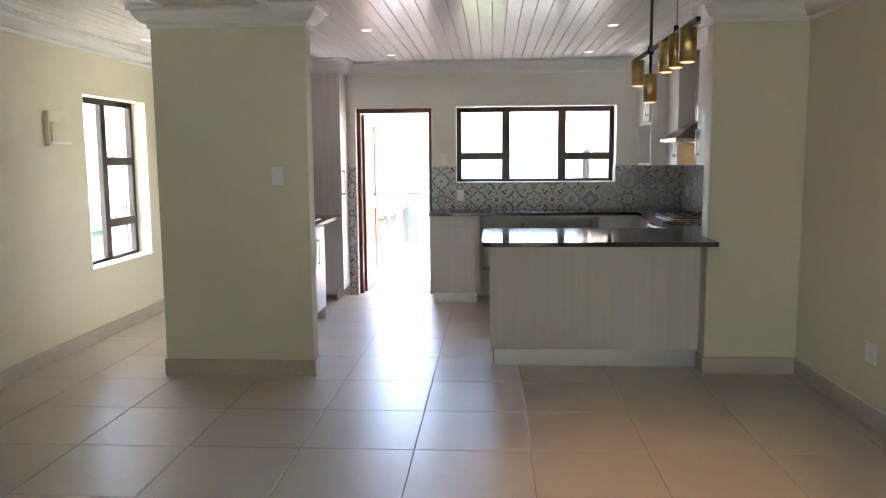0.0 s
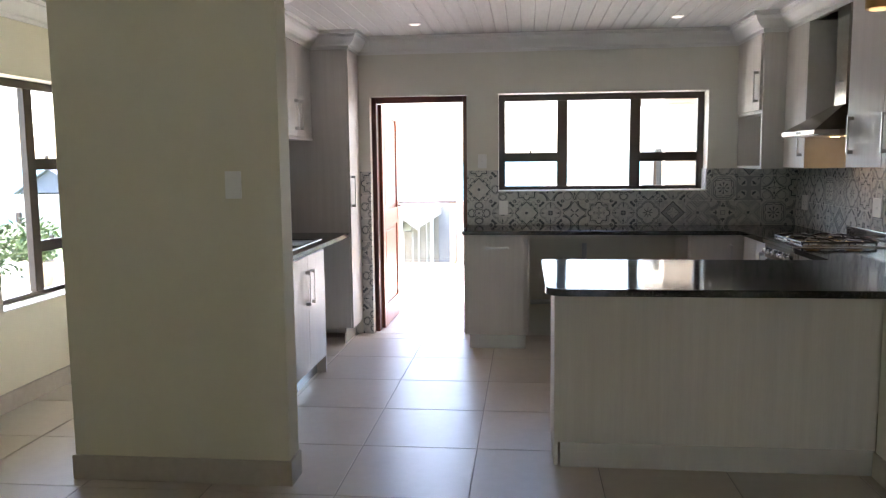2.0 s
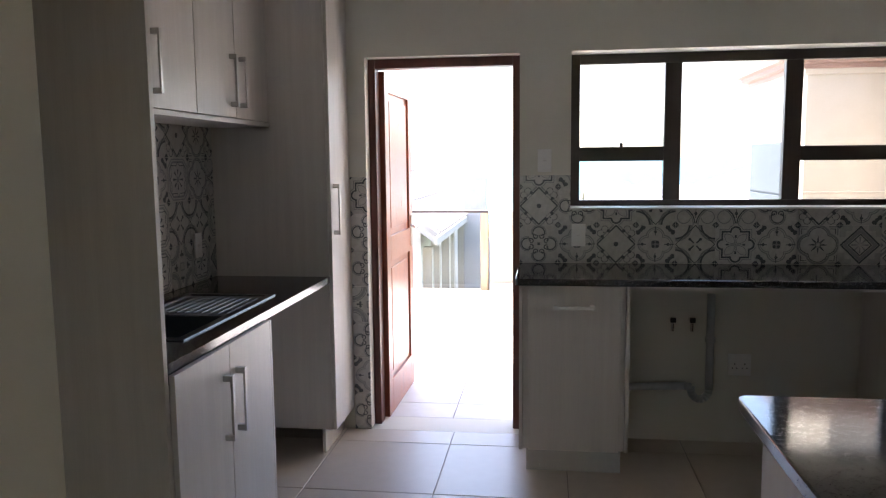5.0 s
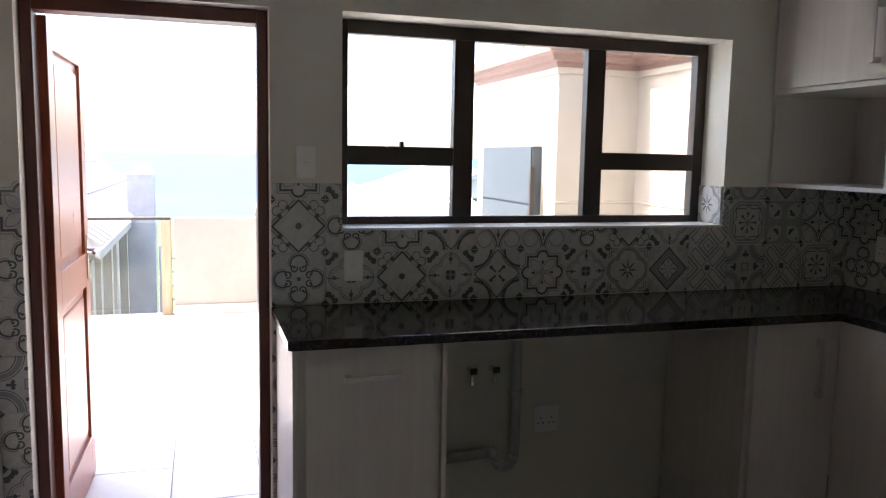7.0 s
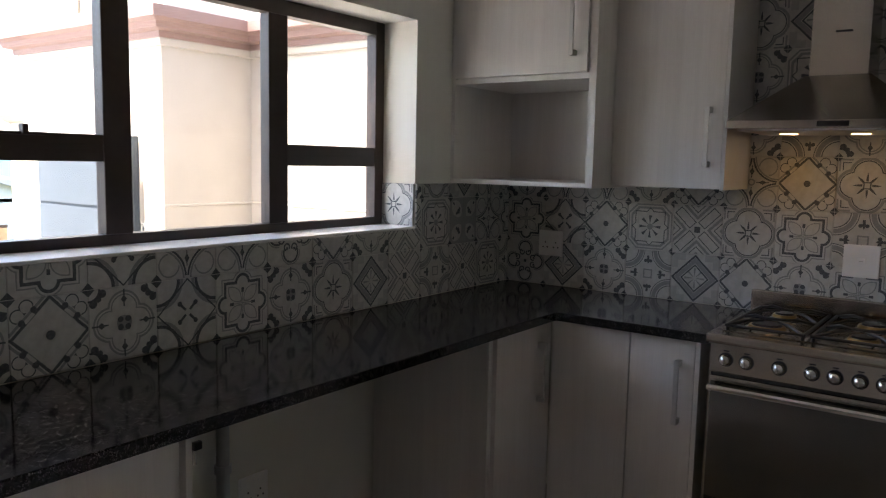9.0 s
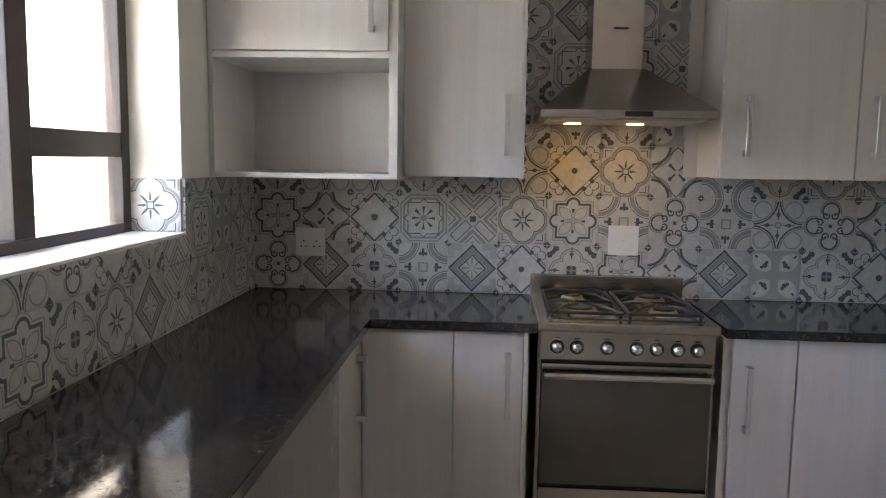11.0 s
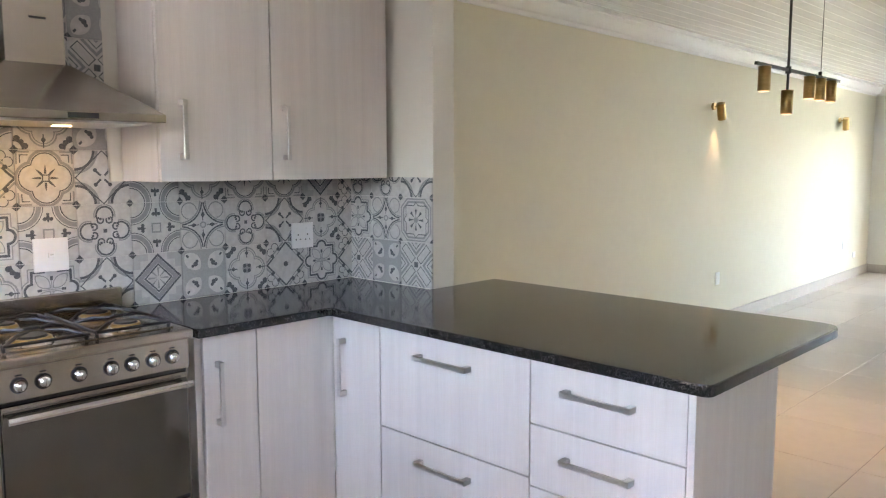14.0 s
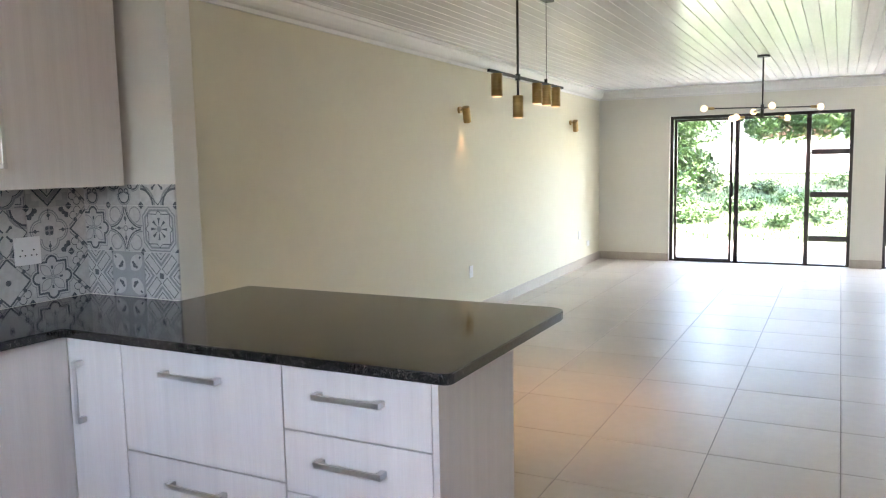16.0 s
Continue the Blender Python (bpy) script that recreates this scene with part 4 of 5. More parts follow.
plate("double_socket", "white double wall socket on patterned tiles near the corner", (2.034, 8.055, 1.142), "-x", 0.12, 0.115)
plate("cooker_switch", "white cooker isolator switch on patterned tiles", (2.034, 6.80, 1.175), "-x", 0.118, 0.118, "switch")
plate("double_socket", "white double wall socket on patterned tiles near the nib", (2.034, 5.72, 1.172), "-x", 0.115, 0.115)
plate("light_switch", "white light switch beside the back door", (-0.505, N - 0.001, 1.487), "-y", 0.072, 0.118, "switch")
plate("wall_switch", "white isolator switch on patterned tiles", (-0.327, N - 0.011, 1.097), "-y", 0.072, 0.118, "switch")
plate("double_socket", "white double socket in the dark appliance bay", (0.507, N - 0.001, 0.42), "-y", 0.115, 0.115)
plate("wall_switch", "white isolator switch on the tiles behind the sink", (-2.159, 7.70, 1.10), "+x", 0.072, 0.118, "switch")
plate("light_switch", "white triple light switch on the wall end", (-1.44, 5.099, 1.395), "-y", 0.075, 0.122, "triple")
plate("wall_socket", "white wall socket low on the long wall", (east_face(1.04) - 0.001, 1.04, 0.452), "-x", 0.075, 0.115, "switch")
plate("double_socket", "white double socket low on the long wall", (east_face(-3.2) - 0.001, -3.2, 0.30), "-x", 0.115, 0.075)
plate("wall_socket", "white television point low on the long wall", (east_face(-2.75) - 0.001, -2.75, 0.46), "-x", 0.115, 0.115, "switch")
plate("wall_socket", "white wall socket low on the long wall near the breakfast bar", (east_face(4.27) - 0.001, 4.27, 0.405), "-x", 0.115, 0.115, "switch")
ic = thing("door_intercom", "cream plastic two-part control panel on the wall", "intercom")
part("case", box(WEST, 5.47, 1.62, WEST + 0.035, 5.78, 1.88, 0.006), M_CREAM, ic)
part("cover", box(WEST + 0.035, 5.49, 1.66, WEST + 0.05, 5.765, 1.80, 0.004), M_CREAM, ic)
part("vent", box(WEST + 0.035, 5.49, 1.635, WEST + 0.042, 5.765, 1.655, 0.002), M_PLASTIC, ic)

# plumbing in the appliance bay
pp = thing("waste_pipe", "grey plastic waste pipe with a trap in the appliance bay", "pipe")
bm = tube((0.345, 8.24, 0.30), (0.345, 8.24, 0.80), 0.02, 14)
part("standpipe", bm, M_PIPE, pp, smooth=True)
part("collar", tube((0.345, 8.24, 0.55), (0.345, 8.24, 0.575), 0.026, 14), M_PIPE, pp)
bm = bmesh.new()
pts = [(0.345 + 0.0 - 0.045 * (1 - math.cos(a)), 8.24, 0.30 - 0.055 * math.sin(a)) for a in [i * math.pi / 8 for i in range(9)]] + [(0.255, 8.24, 0.31), (0.22, 8.24, 0.315), (-0.10, 8.24, 0.30)]
for p, q in zip(pts, pts[1:]):
    add_tube(bm, p, q, 0.02, 12)
part("trap", bm, M_PIPE, pp, smooth=True)
for x in (0.158, 0.256):
    tp = thing("stop_tap", "small chrome appliance stop tap", "tap", "appliance taps")
    bm = add_tube(tube((x, N, 0.655), (x, N - 0.05, 0.655), 0.012), (x, N - 0.04, 0.64), (x, N - 0.04, 0.60), 0.009)
    part("body", bm, M_CHROME, tp)
    part("lever", box(x - 0.014, N - 0.065, 0.648, x + 0.014, N - 0.05, 0.674, 0.004), M_IRON, tp)


# ---- lamps ----
def spot(name, at, watts, size, colour, blend=0.7, aim=(0, 0, -1)):
    l = new(name, bpy.data.lights.new(name, "SPOT"))
    l.data.energy, l.data.spot_size, l.data.spot_blend, l.data.color, l.data.shadow_soft_size = watts, radians(size), blend, colour, 0.025
    l.matrix_world = look(at, Vector(at) + Vector(aim))
    return l


WARM = (1.0, 0.62, 0.28)
for x, y in HOOD_LAMPS:
    spot("hood_light", (x, y, 1.612), 0.042, 72, (1.0, 0.50, 0.08), 1.0, (0.85, 0, -1))
for x, y in ((-0.975, 6.14), (-0.975, 7.67), (0.95, 6.12), (0.95, 7.66), (-2.89, 6.42)):
    dl = thing("downlight", "small round white recessed ceiling downlight", "downlight", "ceiling downlights")
    bm = tube((x, y, CEIL - 0.006), (x, y, CEIL + 0.001), 0.045, 28, 0.05)
    part("rim", bm, M_PLASTIC, dl)
    part("lens", tube((x, y, CEIL - 0.008), (x, y, CEIL - 0.006), 0.03, 24), M_DOWN, dl)


def brass_can(parent, x, y, z0, z1, r=0.031):
    c = part("shade", tube((x, y, z0), (x, y, z1), r, 28), M_BRASS, parent, "brushed brass cylinder shade")
    for p in c.data.polygons:
        p.use_smooth = len(p.vertices) == 4
    part("bulb", tube((x, y, z0 - 0.003), (x, y, z0 - 0.001), r * 0.72, 20), M_BULB, c, "warm lit lamp face")


pend = thing("bar_pendant", "black bar pendant with five brushed brass cylinder lamps", "pendant lamp")
PX, PZ = 0.73, 1.985
part("bar", box(PX - 0.008, 2.70, PZ - 0.008, PX + 0.008, 3.93, PZ + 0.008, 0.002), M_IRON, pend)
part("rod", tube((PX, 3.51, PZ), (PX, 3.51, CEIL - 0.02), 0.007), M_IRON, pend)
part("rod", tube((PX, 3.51, 1.87), (PX, 3.51, PZ), 0.007), M_IRON, pend)
part("cable", tube((PX, 3.02, PZ), (PX, 3.02, CEIL - 0.02), 0.002, 6), M_IRON, pend)
part("rose", box(PX - 0.03, 2.95, CEIL - 0.022, PX + 0.03, 3.6, CEIL + 0.001, 0.004), M_IRON, pend)
part("joint", tube((PX, 3.51, PZ - 0.018), (PX, 3.51, PZ + 0.018), 0.015), M_IRON, pend)
CANS = [(3.82, PZ - 0.13, PZ - 0.008), (3.51, 1.755, 1.88), (3.19, PZ - 0.13, PZ - 0.008), (3.02, PZ - 0.13, PZ - 0.008), (2.84, PZ - 0.13, PZ - 0.008)]
for y, a, b in CANS:
    brass_can(pend, PX, y, a, b)
    spot("pendant_light", (PX, y, a - 0.02), 0.38, 75, WARM, 0.8)
part("stem", tube((PX, 3.03, PZ), (PX, 3.03, PZ + 0.03), 0.01), M_IRON, pend)

for y, z in ((1.255, 1.955), (-2.30, 1.975)):
    face = east_face(y)
    wl = thing("wall_spotlight", "brushed brass tilted cylinder wall spotlight", "wall light", "brass wall lights")
    part("mount", tube((face, y, z + 0.03), (face - 0.02, y, z + 0.03), 0.032, 20), M_BRASS, wl)
    part("arm", tube((face - 0.02, y, z + 0.03), (face - 0.06, y, z + 0.03), 0.008), M_BRASS, wl)
    up, low = Vector((face - 0.082, y + 0.026, z + 0.052)), Vector((face - 0.070, y - 0.034, z - 0.080))
    along = (low - up).normalized()
    part("shade", tube(up, low, 0.036, 24), M_BRASS, wl)
    part("bulb", tube(low + along * 0.0005, low + along * 0.004, 0.025, 18), M_BULB, wl)
    spot("wall_light", low + along * 0.02, 0.17, 60, WARM, 0.9, (0.16, -0.06, -1))

ch = thing("branched_chandelier", "black branched ceiling lamp with glowing clear globe bulbs", "chandelier")
CXX, CYY = -0.22, -0.80
part("rose", tube((CXX, CYY, CEIL - 0.02), (CXX, CYY, CEIL + 0.001), 0.06, 24), M_IRON, ch)
part("rod", tube((CXX, CYY, 1.90), (CXX, CYY, CEIL), 0.008), M_IRON, ch)
part("hub", tube((CXX, CYY, 1.90), (CXX, CYY, 2.03), 0.016), M_IRON, ch)
for ang, z, R0 in ((27, 2.0, 0.55), (207, 2.0, 0.55), (105, 1.985, 0.45), (285, 1.985, 0.45), (50, 1.90, 0.30), (230, 1.90, 0.30), (0, 1.90, 0.25)):
    dx, dy = math.cos(radians(ang)), math.sin(radians(ang))
    ar = part("arm", tube((CXX, CYY, z), (CXX + dx * R0, CYY + dy * R0, z), 0.006), M_IRON, ch)
    part("socket", tube((CXX + dx * (R0 - 0.06), CYY + dy * (R0 - 0.06), z), (CXX + dx * R0, CYY + dy * R0, z), 0.014), M_BRASS, ar)
    part("bulb", ball((CXX + dx * (R0 + 0.04), CYY + dy * (R0 + 0.04), z), 0.033), M_BULB, ar, "glowing globe bulb", True)


# ---- outdoors, kitchen side ----
G = -3.2
ground = structure("ground", box(-600, -600, G - 0.5, 600, 60, G), M_GRASS, "grassy hillside falling away below the house", "ground")
structure("sea", box(-3500, 60, G - 0.6, 3500, 4500, G - 0.02), M_SEA, "pale blue sea reaching the horizon", "sea")
patio = structure("patio", box(-4.3, 8.52, -0.4, 2.6, 13.1, -0.006), M_GROUT, "patio of pale square tiles outside the back door", "patio")
structure("patio_base", box(-4.3, 8.52, G, 2.6, 13.1, -0.4), M_PARAPET, "plastered base under the patio", "wall")
structure("patio_canopy", box(-4.3, 8.52, 2.70, 0.30, 9.98, 2.88), M_PARAPET, "plain roof overhang above the back door", "canopy")
# Wears the darkened plaster, so its shaded face is partly painted.
structure("parapet", box(-1.13, 12.95, -0.01, -0.36, 13.1, 0.91, 0.006), M_PARAPET_SHADE, "cream plastered patio parapet wall", "parapet")
structure("parapet_plinth", box(-1.13, 12.925, -0.01, -0.36, 12.949, 0.09, 0.003), M_SKIRT, "tiled plinth along the parapet", "trim")
bal = thing("balustrade", "glass balustrade with timber posts and a thin metal rail", "balustrade")
for x in (-1.20, -2.75, -4.22):
    part("post", box(x - 0.045, 12.98, -0.006, x + 0.045, 13.06, 0.89, 0.006), M_POSTWOOD, bal)
part("rail", box(-4.26, 12.975, 0.89, -1.155, 13.065, 0.915, 0.006), M_FRAME, bal)
for a, b in ((-2.69, -1.26), (-4.16, -2.81)):
    g = part("pane", box(a, 13.012, 0.06, b, 13.022, 0.86), M_RAILGLASS, bal)
    g.visible_shadow = False

bal2 = thing("balustrade", "short glass balustrade with a timber post beside the parapet", "balustrade")
for x in (-0.29, 1.85):
    part("post", box(x - 0.045, 12.98, -0.006, x + 0.045, 13.06, 0.89, 0.006), M_POSTWOOD, bal2)
part("rail", box(-0.34, 12.975, 0.89, 1.9, 13.065, 0.915, 0.006), M_FRAME, bal2)
part("pane", box(-0.23, 13.012, 0.06, 1.79, 13.022, 0.86), M_RAILGLASS, bal2).visible_shadow = False

wing = thing("house_wing", "sandy plastered wing of the house with a red-brown moulded gutter", "house")
part("wall", prism([(1.28, 9.9), (1.85, 9.9), (1.85, 8.525), (5, 8.525), (5, 11.35), (1.28, 11.35)], -0.3, 2.20), M_RENDERWALL, wing)
GUT = [(0, 2.06), (-0.03, 2.06), (-0.035, 2.09), (-0.075, 2.10), (-0.085, 2.13), (-0.12, 2.145), (-0.125, 2.20), (0, 2.20)]
part("gutter", sweep([(1.85, 8.525), (1.85, 9.9), (1.28, 9.9), (1.28, 11.35), (5.0, 11.35)], [(-o, z + 0.03) for o, z in GUT]), M_GUTTER, wing)
part("plaster_band", sweep([(1.85, 8.525), (1.85, 9.9), (1.28, 9.9), (1.28, 11.35)], [(0, 2.05), (0.02, 2.055), (0.02, 2.13), (0, 2.13)]), M_RENDERWALL, wing)
part("plaster_band", sweep([(1.85, 8.525), (1.85, 9.9), (1.28, 9.9)], [(0, 1.235), (0.006, 1.238), (0.006, 1.246), (0, 1.25)]), M_RENDERWALL, wing)
part("roof", prism([(1.85, 8.9), (5, 8.9), (5, 11.3), (1.35, 11.3), (1.35, 9.95), (1.85, 9.95)], 2.2, 2.30), M_ROOF, wing)
part("upper_wall", box(1.62, 10.15, 2.2, 5, 11.6, 4.8), M_PARAPET, wing)
part("rear_block", box(2.0, 11.36, -0.3, 5, 13.1, 1.86), M_PARAPET, wing)
part("rear_cornice", sweep([(2.0, 11.36), (2.0, 13.1)], [(0, 1.74), (0.04, 1.75), (0.10, 1.80), (0.10, 1.87), (0, 1.87)]), M_PARAPET, wing)
part("downpipe", tube((1.58, 11.3, 2.3), (1.58, 11.3, 4.0), 0.045, 12), M_PARAPET, wing)
mb = thing("gas_cupboard", "blue-grey louvred metal utility cupboard against the wing", "utility cupboard")
part("body", box(1.215, 10.12, -0.006, 1.279, 11.05, 1.60), M_METERBOX, mb)
for i in range(4):
    part("panel", box(1.205, 10.13, 0.05 + 0.39 * i, 1.2145, 11.04, 0.425 + 0.39 * i, 0.003), M_METERBOX, mb)
part("post", box(1.19, 10.085, -0.006, 1.22, 10.115, 1.47, 0.004), M_FRAME, mb)
tpx = thing("garden_tap", "small metal tap on the plastered wall", "tap")
part("body", add_tube(tube((1.28, 9.99, 1.14), (1.21, 9.99, 1.14), 0.012), (1.22, 9.99, 1.14), (1.22, 9.99, 1.07), 0.01), M_CHROME, tpx)


def gable_roof(x0, x1, y0, y1, eave, ridge, along="y", over=0.25, thick=0.09):
    """Two thick slopes over a plan rectangle, each a slab of its own shape."""
    bm = bmesh.new()
    x0, x1, y0, y1 = x0 - over, x1 + over, y0 - over, y1 + over
    lo, hi, near, far = (x0, x1, y0, y1) if along == "y" else (y0, y1, x0, x1)
    mid = (lo + hi) / 2
    for e in (lo, hi):
        prof = [(e, eave - thick), (mid, ridge - thick), (mid, ridge), (e, eave)]
        a, b = [[bm.verts.new((u, w, z) if along == "y" else (w, u, z)) for u, z in prof] for w in (near, far)]
        for i in range(4):
            k = (i + 1) % 4
            bm.faces.new((a[i], a[k], b[k], b[i]))
        bm.faces.new(a[::-1])
        bm.faces.new(b)
    bmesh.ops.recalc_face_normals(bm, faces=bm.faces)
    return bm


def house(label, x0, x1, y0, y1, eave, ridge, along, wallmat, roofmat, windows=(), rows=0.0, vent=None, gablemat=None):
    h = thing("house", label, "house")
    part("wall", box(x0, y0, G, x1, y1, eave - 0.02), wallmat, h)
    mid = (x0 + x1) / 2 if along == "y" else (y0 + y1) / 2
    shoulder = eave - 0.08 + 0.25 * (ridge - eave) / ((x1 - x0) / 2 + 0.25)
    if along == "y":
        for y in (y0, y1 - 0.15):
            bm = bmesh.new()
            f = bm.faces.new([bm.verts.new(c) for c in ((x0, y, eave - 0.1), (x1, y, eave - 0.1), (x1, y, shoulder), (mid, y, ridge - 0.08), (x0, y, shoulder))])
            up = [g for g in bmesh.ops.extrude_face_region(bm, geom=[f])["geom"] if isinstance(g, bmesh.types.BMVert)]
            bmesh.ops.translate(bm, vec=(0, 0.15, 0), verts=up)
            bmesh.ops.recalc_face_normals(bm, faces=bm.faces)
            part("gable", bm, gablemat or wallmat, h)
    roof = part("roof", gable_roof(x0, x1, y0, y1, eave, ridge, along), roofmat, h)
    if rows:
        # rows of tiles as low ribs down both slopes
        lo, hi = (y0, y1) if along == "y" else (x0, x1)
        p = lo - 0.2
        bm = bmesh.new()
        a0, a1 = (x0 - 0.25, x1 + 0.25) if along == "y" else (y0 - 0.25, y1 + 0.25)
        while p < hi + 0.2:
            for e in (a0, a1):
                n = 6
                for i in range(n):
                    w0, w1 = i / n, (i + 1) / n
                    q = [(e + (mid - e) * w, eave + (ridge - eave) * w + 0.02) for w in (w0, w1)]
                    c = [((u, p, z) if along == "y" else (p, u, z)) for u, z in q]
                    add_tube(bm, (c[0][0], c[0][1], c[0][2] + 0.02), c[1], 0.05, 6)
            p += rows
        tagged(part("tile_row", bm, roofmat, roof), kind="stuff")
    for x, y, z, w, hh, face in windows:
        b = (x - w / 2, y - 0.03, z, x + w / 2, y + 0.01, z + hh) if face == "y" else (x - 0.01, y - w / 2, z, x + 0.03, y + w / 2, z + hh)
        wn_ = part("window", box(*b), M_FRAME, h)
    if vent:
        part("vent", tube((vent[0], y0 - 0.03, vent[1]), (vent[0], y0 + 0.02, vent[1]), 0.2, 24), M_CHIMNEY, h)
    return h


n1 = house("neighbouring house with a pale tiled roof and grey plastered walls", -7.3, -2.1, 13.95, 22.5, 0.52, 2.75, "y", M_NEIGHBOUR, M_ROOF,
           [(-2.1, 15.4, -0.9, 0.5, 1.1, "x"), (-2.1, 17.2, -0.9, 0.5, 1.1, "x"), (-2.1, 19.8, -0.9, 0.5, 1.1, "x"), (-5, 13.95, -1.0, 0.8, 0.7, "y"), (-3.5, 13.95, -1.0, 0.6, 0.7, "y")], 0.3)
for y in (14.2, 14.9, 16.0, 16.6, 18.2, 19.0, 20.6):
    part("pilaster", box(-2.1, y - 0.09, G, -1.98, y + 0.09, 0.36), M_PARAPET, n1)
chy = thing("chimney", "tall grey stone chimney stack beside the tiled roof", "chimney")
part("stack", box(-1.91, 17.4, G, -1.53, 17.76, 1.20, 0.01), M_CHIMNEY, chy)
part("cowl", prism([(-1.80, 17.52), (-1.58, 17.52), (-1.58, 17.64), (-1.80, 17.64)], 1.20, 1.32, 0.03), M_CHIMNEY, chy)
ldr = thing("steel_ladder", "thin metal ladder against the neighbouring house", "ladder")
for x in (-1.45, -1.15):
    part("stringer", box(x - 0.02, 17.0, G, x + 0.02, 17.04, 0.2), M_CHIMNEY, ldr)
for i in range(16):
    part("rung", box(-1.43, 17.0, G + 0.2 + i * 0.2, -1.17, 17.03, G + 0.225 + i * 0.2), M_CHIMNEY, ldr)
house("low house with a round gable vent and a pale tiled roof", 4.55, 8.2, 25, 31, 0.46, 1.15, "y", M_NEIGHBOUR, M_ROOF, rows=0.3, vent=(6.35, 0.30))
house("long house with a pale red tiled roof beyond the parapet", 0.55, 4.3, 19, 24, 0.1, 0.9, "x", M_PARAPET, M_ROOF, [(1.3, 19, -1.8, 0.9, 0.9, "y"), (3.0, 19, -1.8, 0.9, 0.9, "y")], rows=0.3)

# ---- outdoors, beyond the tall window ----
structure("terrace", box(-9.2, -4.2, -0.4, -3.5, 13.1, -0.02), M_PAVE, "pale paved terrace beside the house", "terrace")
structure("terrace_base", box(-9.2, -4.2, G, -3.5, 13.1, -0.4), M_PARAPET, "plastered base under the terrace", "wall")
structure("terrace_canopy", box(-4.55, 4.6, 2.45, -3.5, 8.9, 2.7), M_PARAPET, "plain roof overhang above the tall window", "canopy")
structure("terrace_pillar", box(-4.44, 8.6, -0.02, -4.34, 8.85, 2.45, 0.006), M_PARAPET, "plastered terrace pillar", "pillar")
tb = thing("balustrade", "glass terrace balustrade with a pale top rail", "balustrade")
part("rail", box(-9.0, 12.2, 0.82, -4.5, 12.26, 0.85, 0.005), M_PARAPET, tb)
for x in (-8.95, -7.45, -6.0, -4.55):
    part("post", box(x - 0.03, 12.2, -0.02, x + 0.03, 12.26, 0.82, 0.004), M_FRAME, tb)
for a, b in ((-8.9, -7.5), (-7.4, -6.05), (-5.95, -4.6)):
    part("pane", box(a, 12.225, 0.06, b, 12.235, 0.8), M_RAILGLASS, tb).visible_shadow = False
house("grey gabled house with a slate roof", -30.1, -26.2, 45, 52, -0.1, 1.36, "y", M_NEIGHBOUR, M_SLATE, gablemat=M_SLATE)


def leaf_mesh(bm, rng, c, r, count, size):
    """Many small leaves scattered through a lumpy clump."""
    for _ in range(count):
        d = Vector((rng.gauss(0, 1), rng.gauss(0, 1), rng.gauss(0, 0.8)))
        d = d.normalized() * r * (0.35 + 0.65 * rng.random() ** 0.5)
        p = Vector(c) + d
        m = Matrix.LocRotScale(p, Euler((rng.uniform(-1, 1), rng.uniform(-1, 1), rng.uniform(0, 6.3))), None)
        s = size * rng.uniform(0.6, 1.3)
        q = [m @ Vector(v) for v in ((-s, 0, 0), (0, -s * 0.42, s * 0.1), (s, 0, 0), (0, s * 0.42, s * 0.1))]
        bm.faces.new([bm.verts.new(v) for v in q])


def plant(name, label, category, at, clumps, leaves, size, trunk=None, seed=1, mat=None):
    rng = random.Random(seed)
    o = thing(name, label, category, at=at)
    if trunk:
        h, r, limbs = trunk
        bm = tube((0, 0, 0), (0, 0, h), r, 10, r * 0.6)
        for i in range(limbs):
            c = clumps[i % len(clumps)]
            add_tube(bm, (0, 0, h * (0.7 + 0.3 * rng.random())), c[0], r * 0.45, 7, r * 0.12)
        part("trunk", bm, M_BARK, o)
    bm = bmesh.new()
    for c, r in clumps:
        leaf_mesh(bm, rng, c, r, leaves, size)
    part("crown", bm, mat or M_LEAF, o)
    return o


pot = thing("plant_pot", "sandstone-coloured round plant pot on the terrace", "plant pot", at=(-6.15, 10.7, -0.02))
bm = tube((0, 0, 0), (0, 0, 0.28), 0.12, 18, 0.2)
add_tube(bm, (0, 0, 0.27), (0, 0, 0.33), 0.23, 18)
part("pot", bm, M_POT, pot)
plant("potted_shrub", "bushy green shrub growing in the terrace pot", "shrub", (-6.15, 10.7, 0.31), [((0, 0, 0.15), 0.22), ((-0.12, 0.05, 0.25), 0.2), ((0.12, -0.04, 0.3), 0.18)], 160, 0.05, seed=4)
plant("shrub", "green shrub beside the terrace balustrade", "shrub", (-7.1, 11.4, -0.02), [((0, 0, 0.35), 0.4), ((0.3, 0.1, 0.5), 0.35), ((-0.35, 0, 0.45), 0.35)], 260, 0.06, seed=5)

# ---- outdoors, garden side ----


def slope_z(y):
    """The garden climbs away from the patio doors."""
    return -0.08 + max(0.0, -7.4 - y) * 0.145 if y > -15 else 1.02 + (-15 - y) * 0.085


def hillside(name, label, category, mat, y0, y1, lift, n=24, x0=-30, x1=30, bumpy=0.04):
    bm = bmesh.new()
    grid = [[bm.verts.new((x0 + (x1 - x0) * i / 40, y0 + (y1 - y0) * j / n, slope_z(y0 + (y1 - y0) * j / n) + lift + bumpy * noise.noise(Vector((i * 0.9, j * 0.7, 3))))) for j in range(n + 1)] for i in range(41)]
    for i in range(40):
        for j in range(n):
            bm.faces.new((grid[i][j], grid[i + 1][j], grid[i + 1][j + 1], grid[i][j + 1]))
    bmesh.ops.recalc_face_normals(bm, faces=bm.faces)
    return structure(name, bm, mat, label, category)


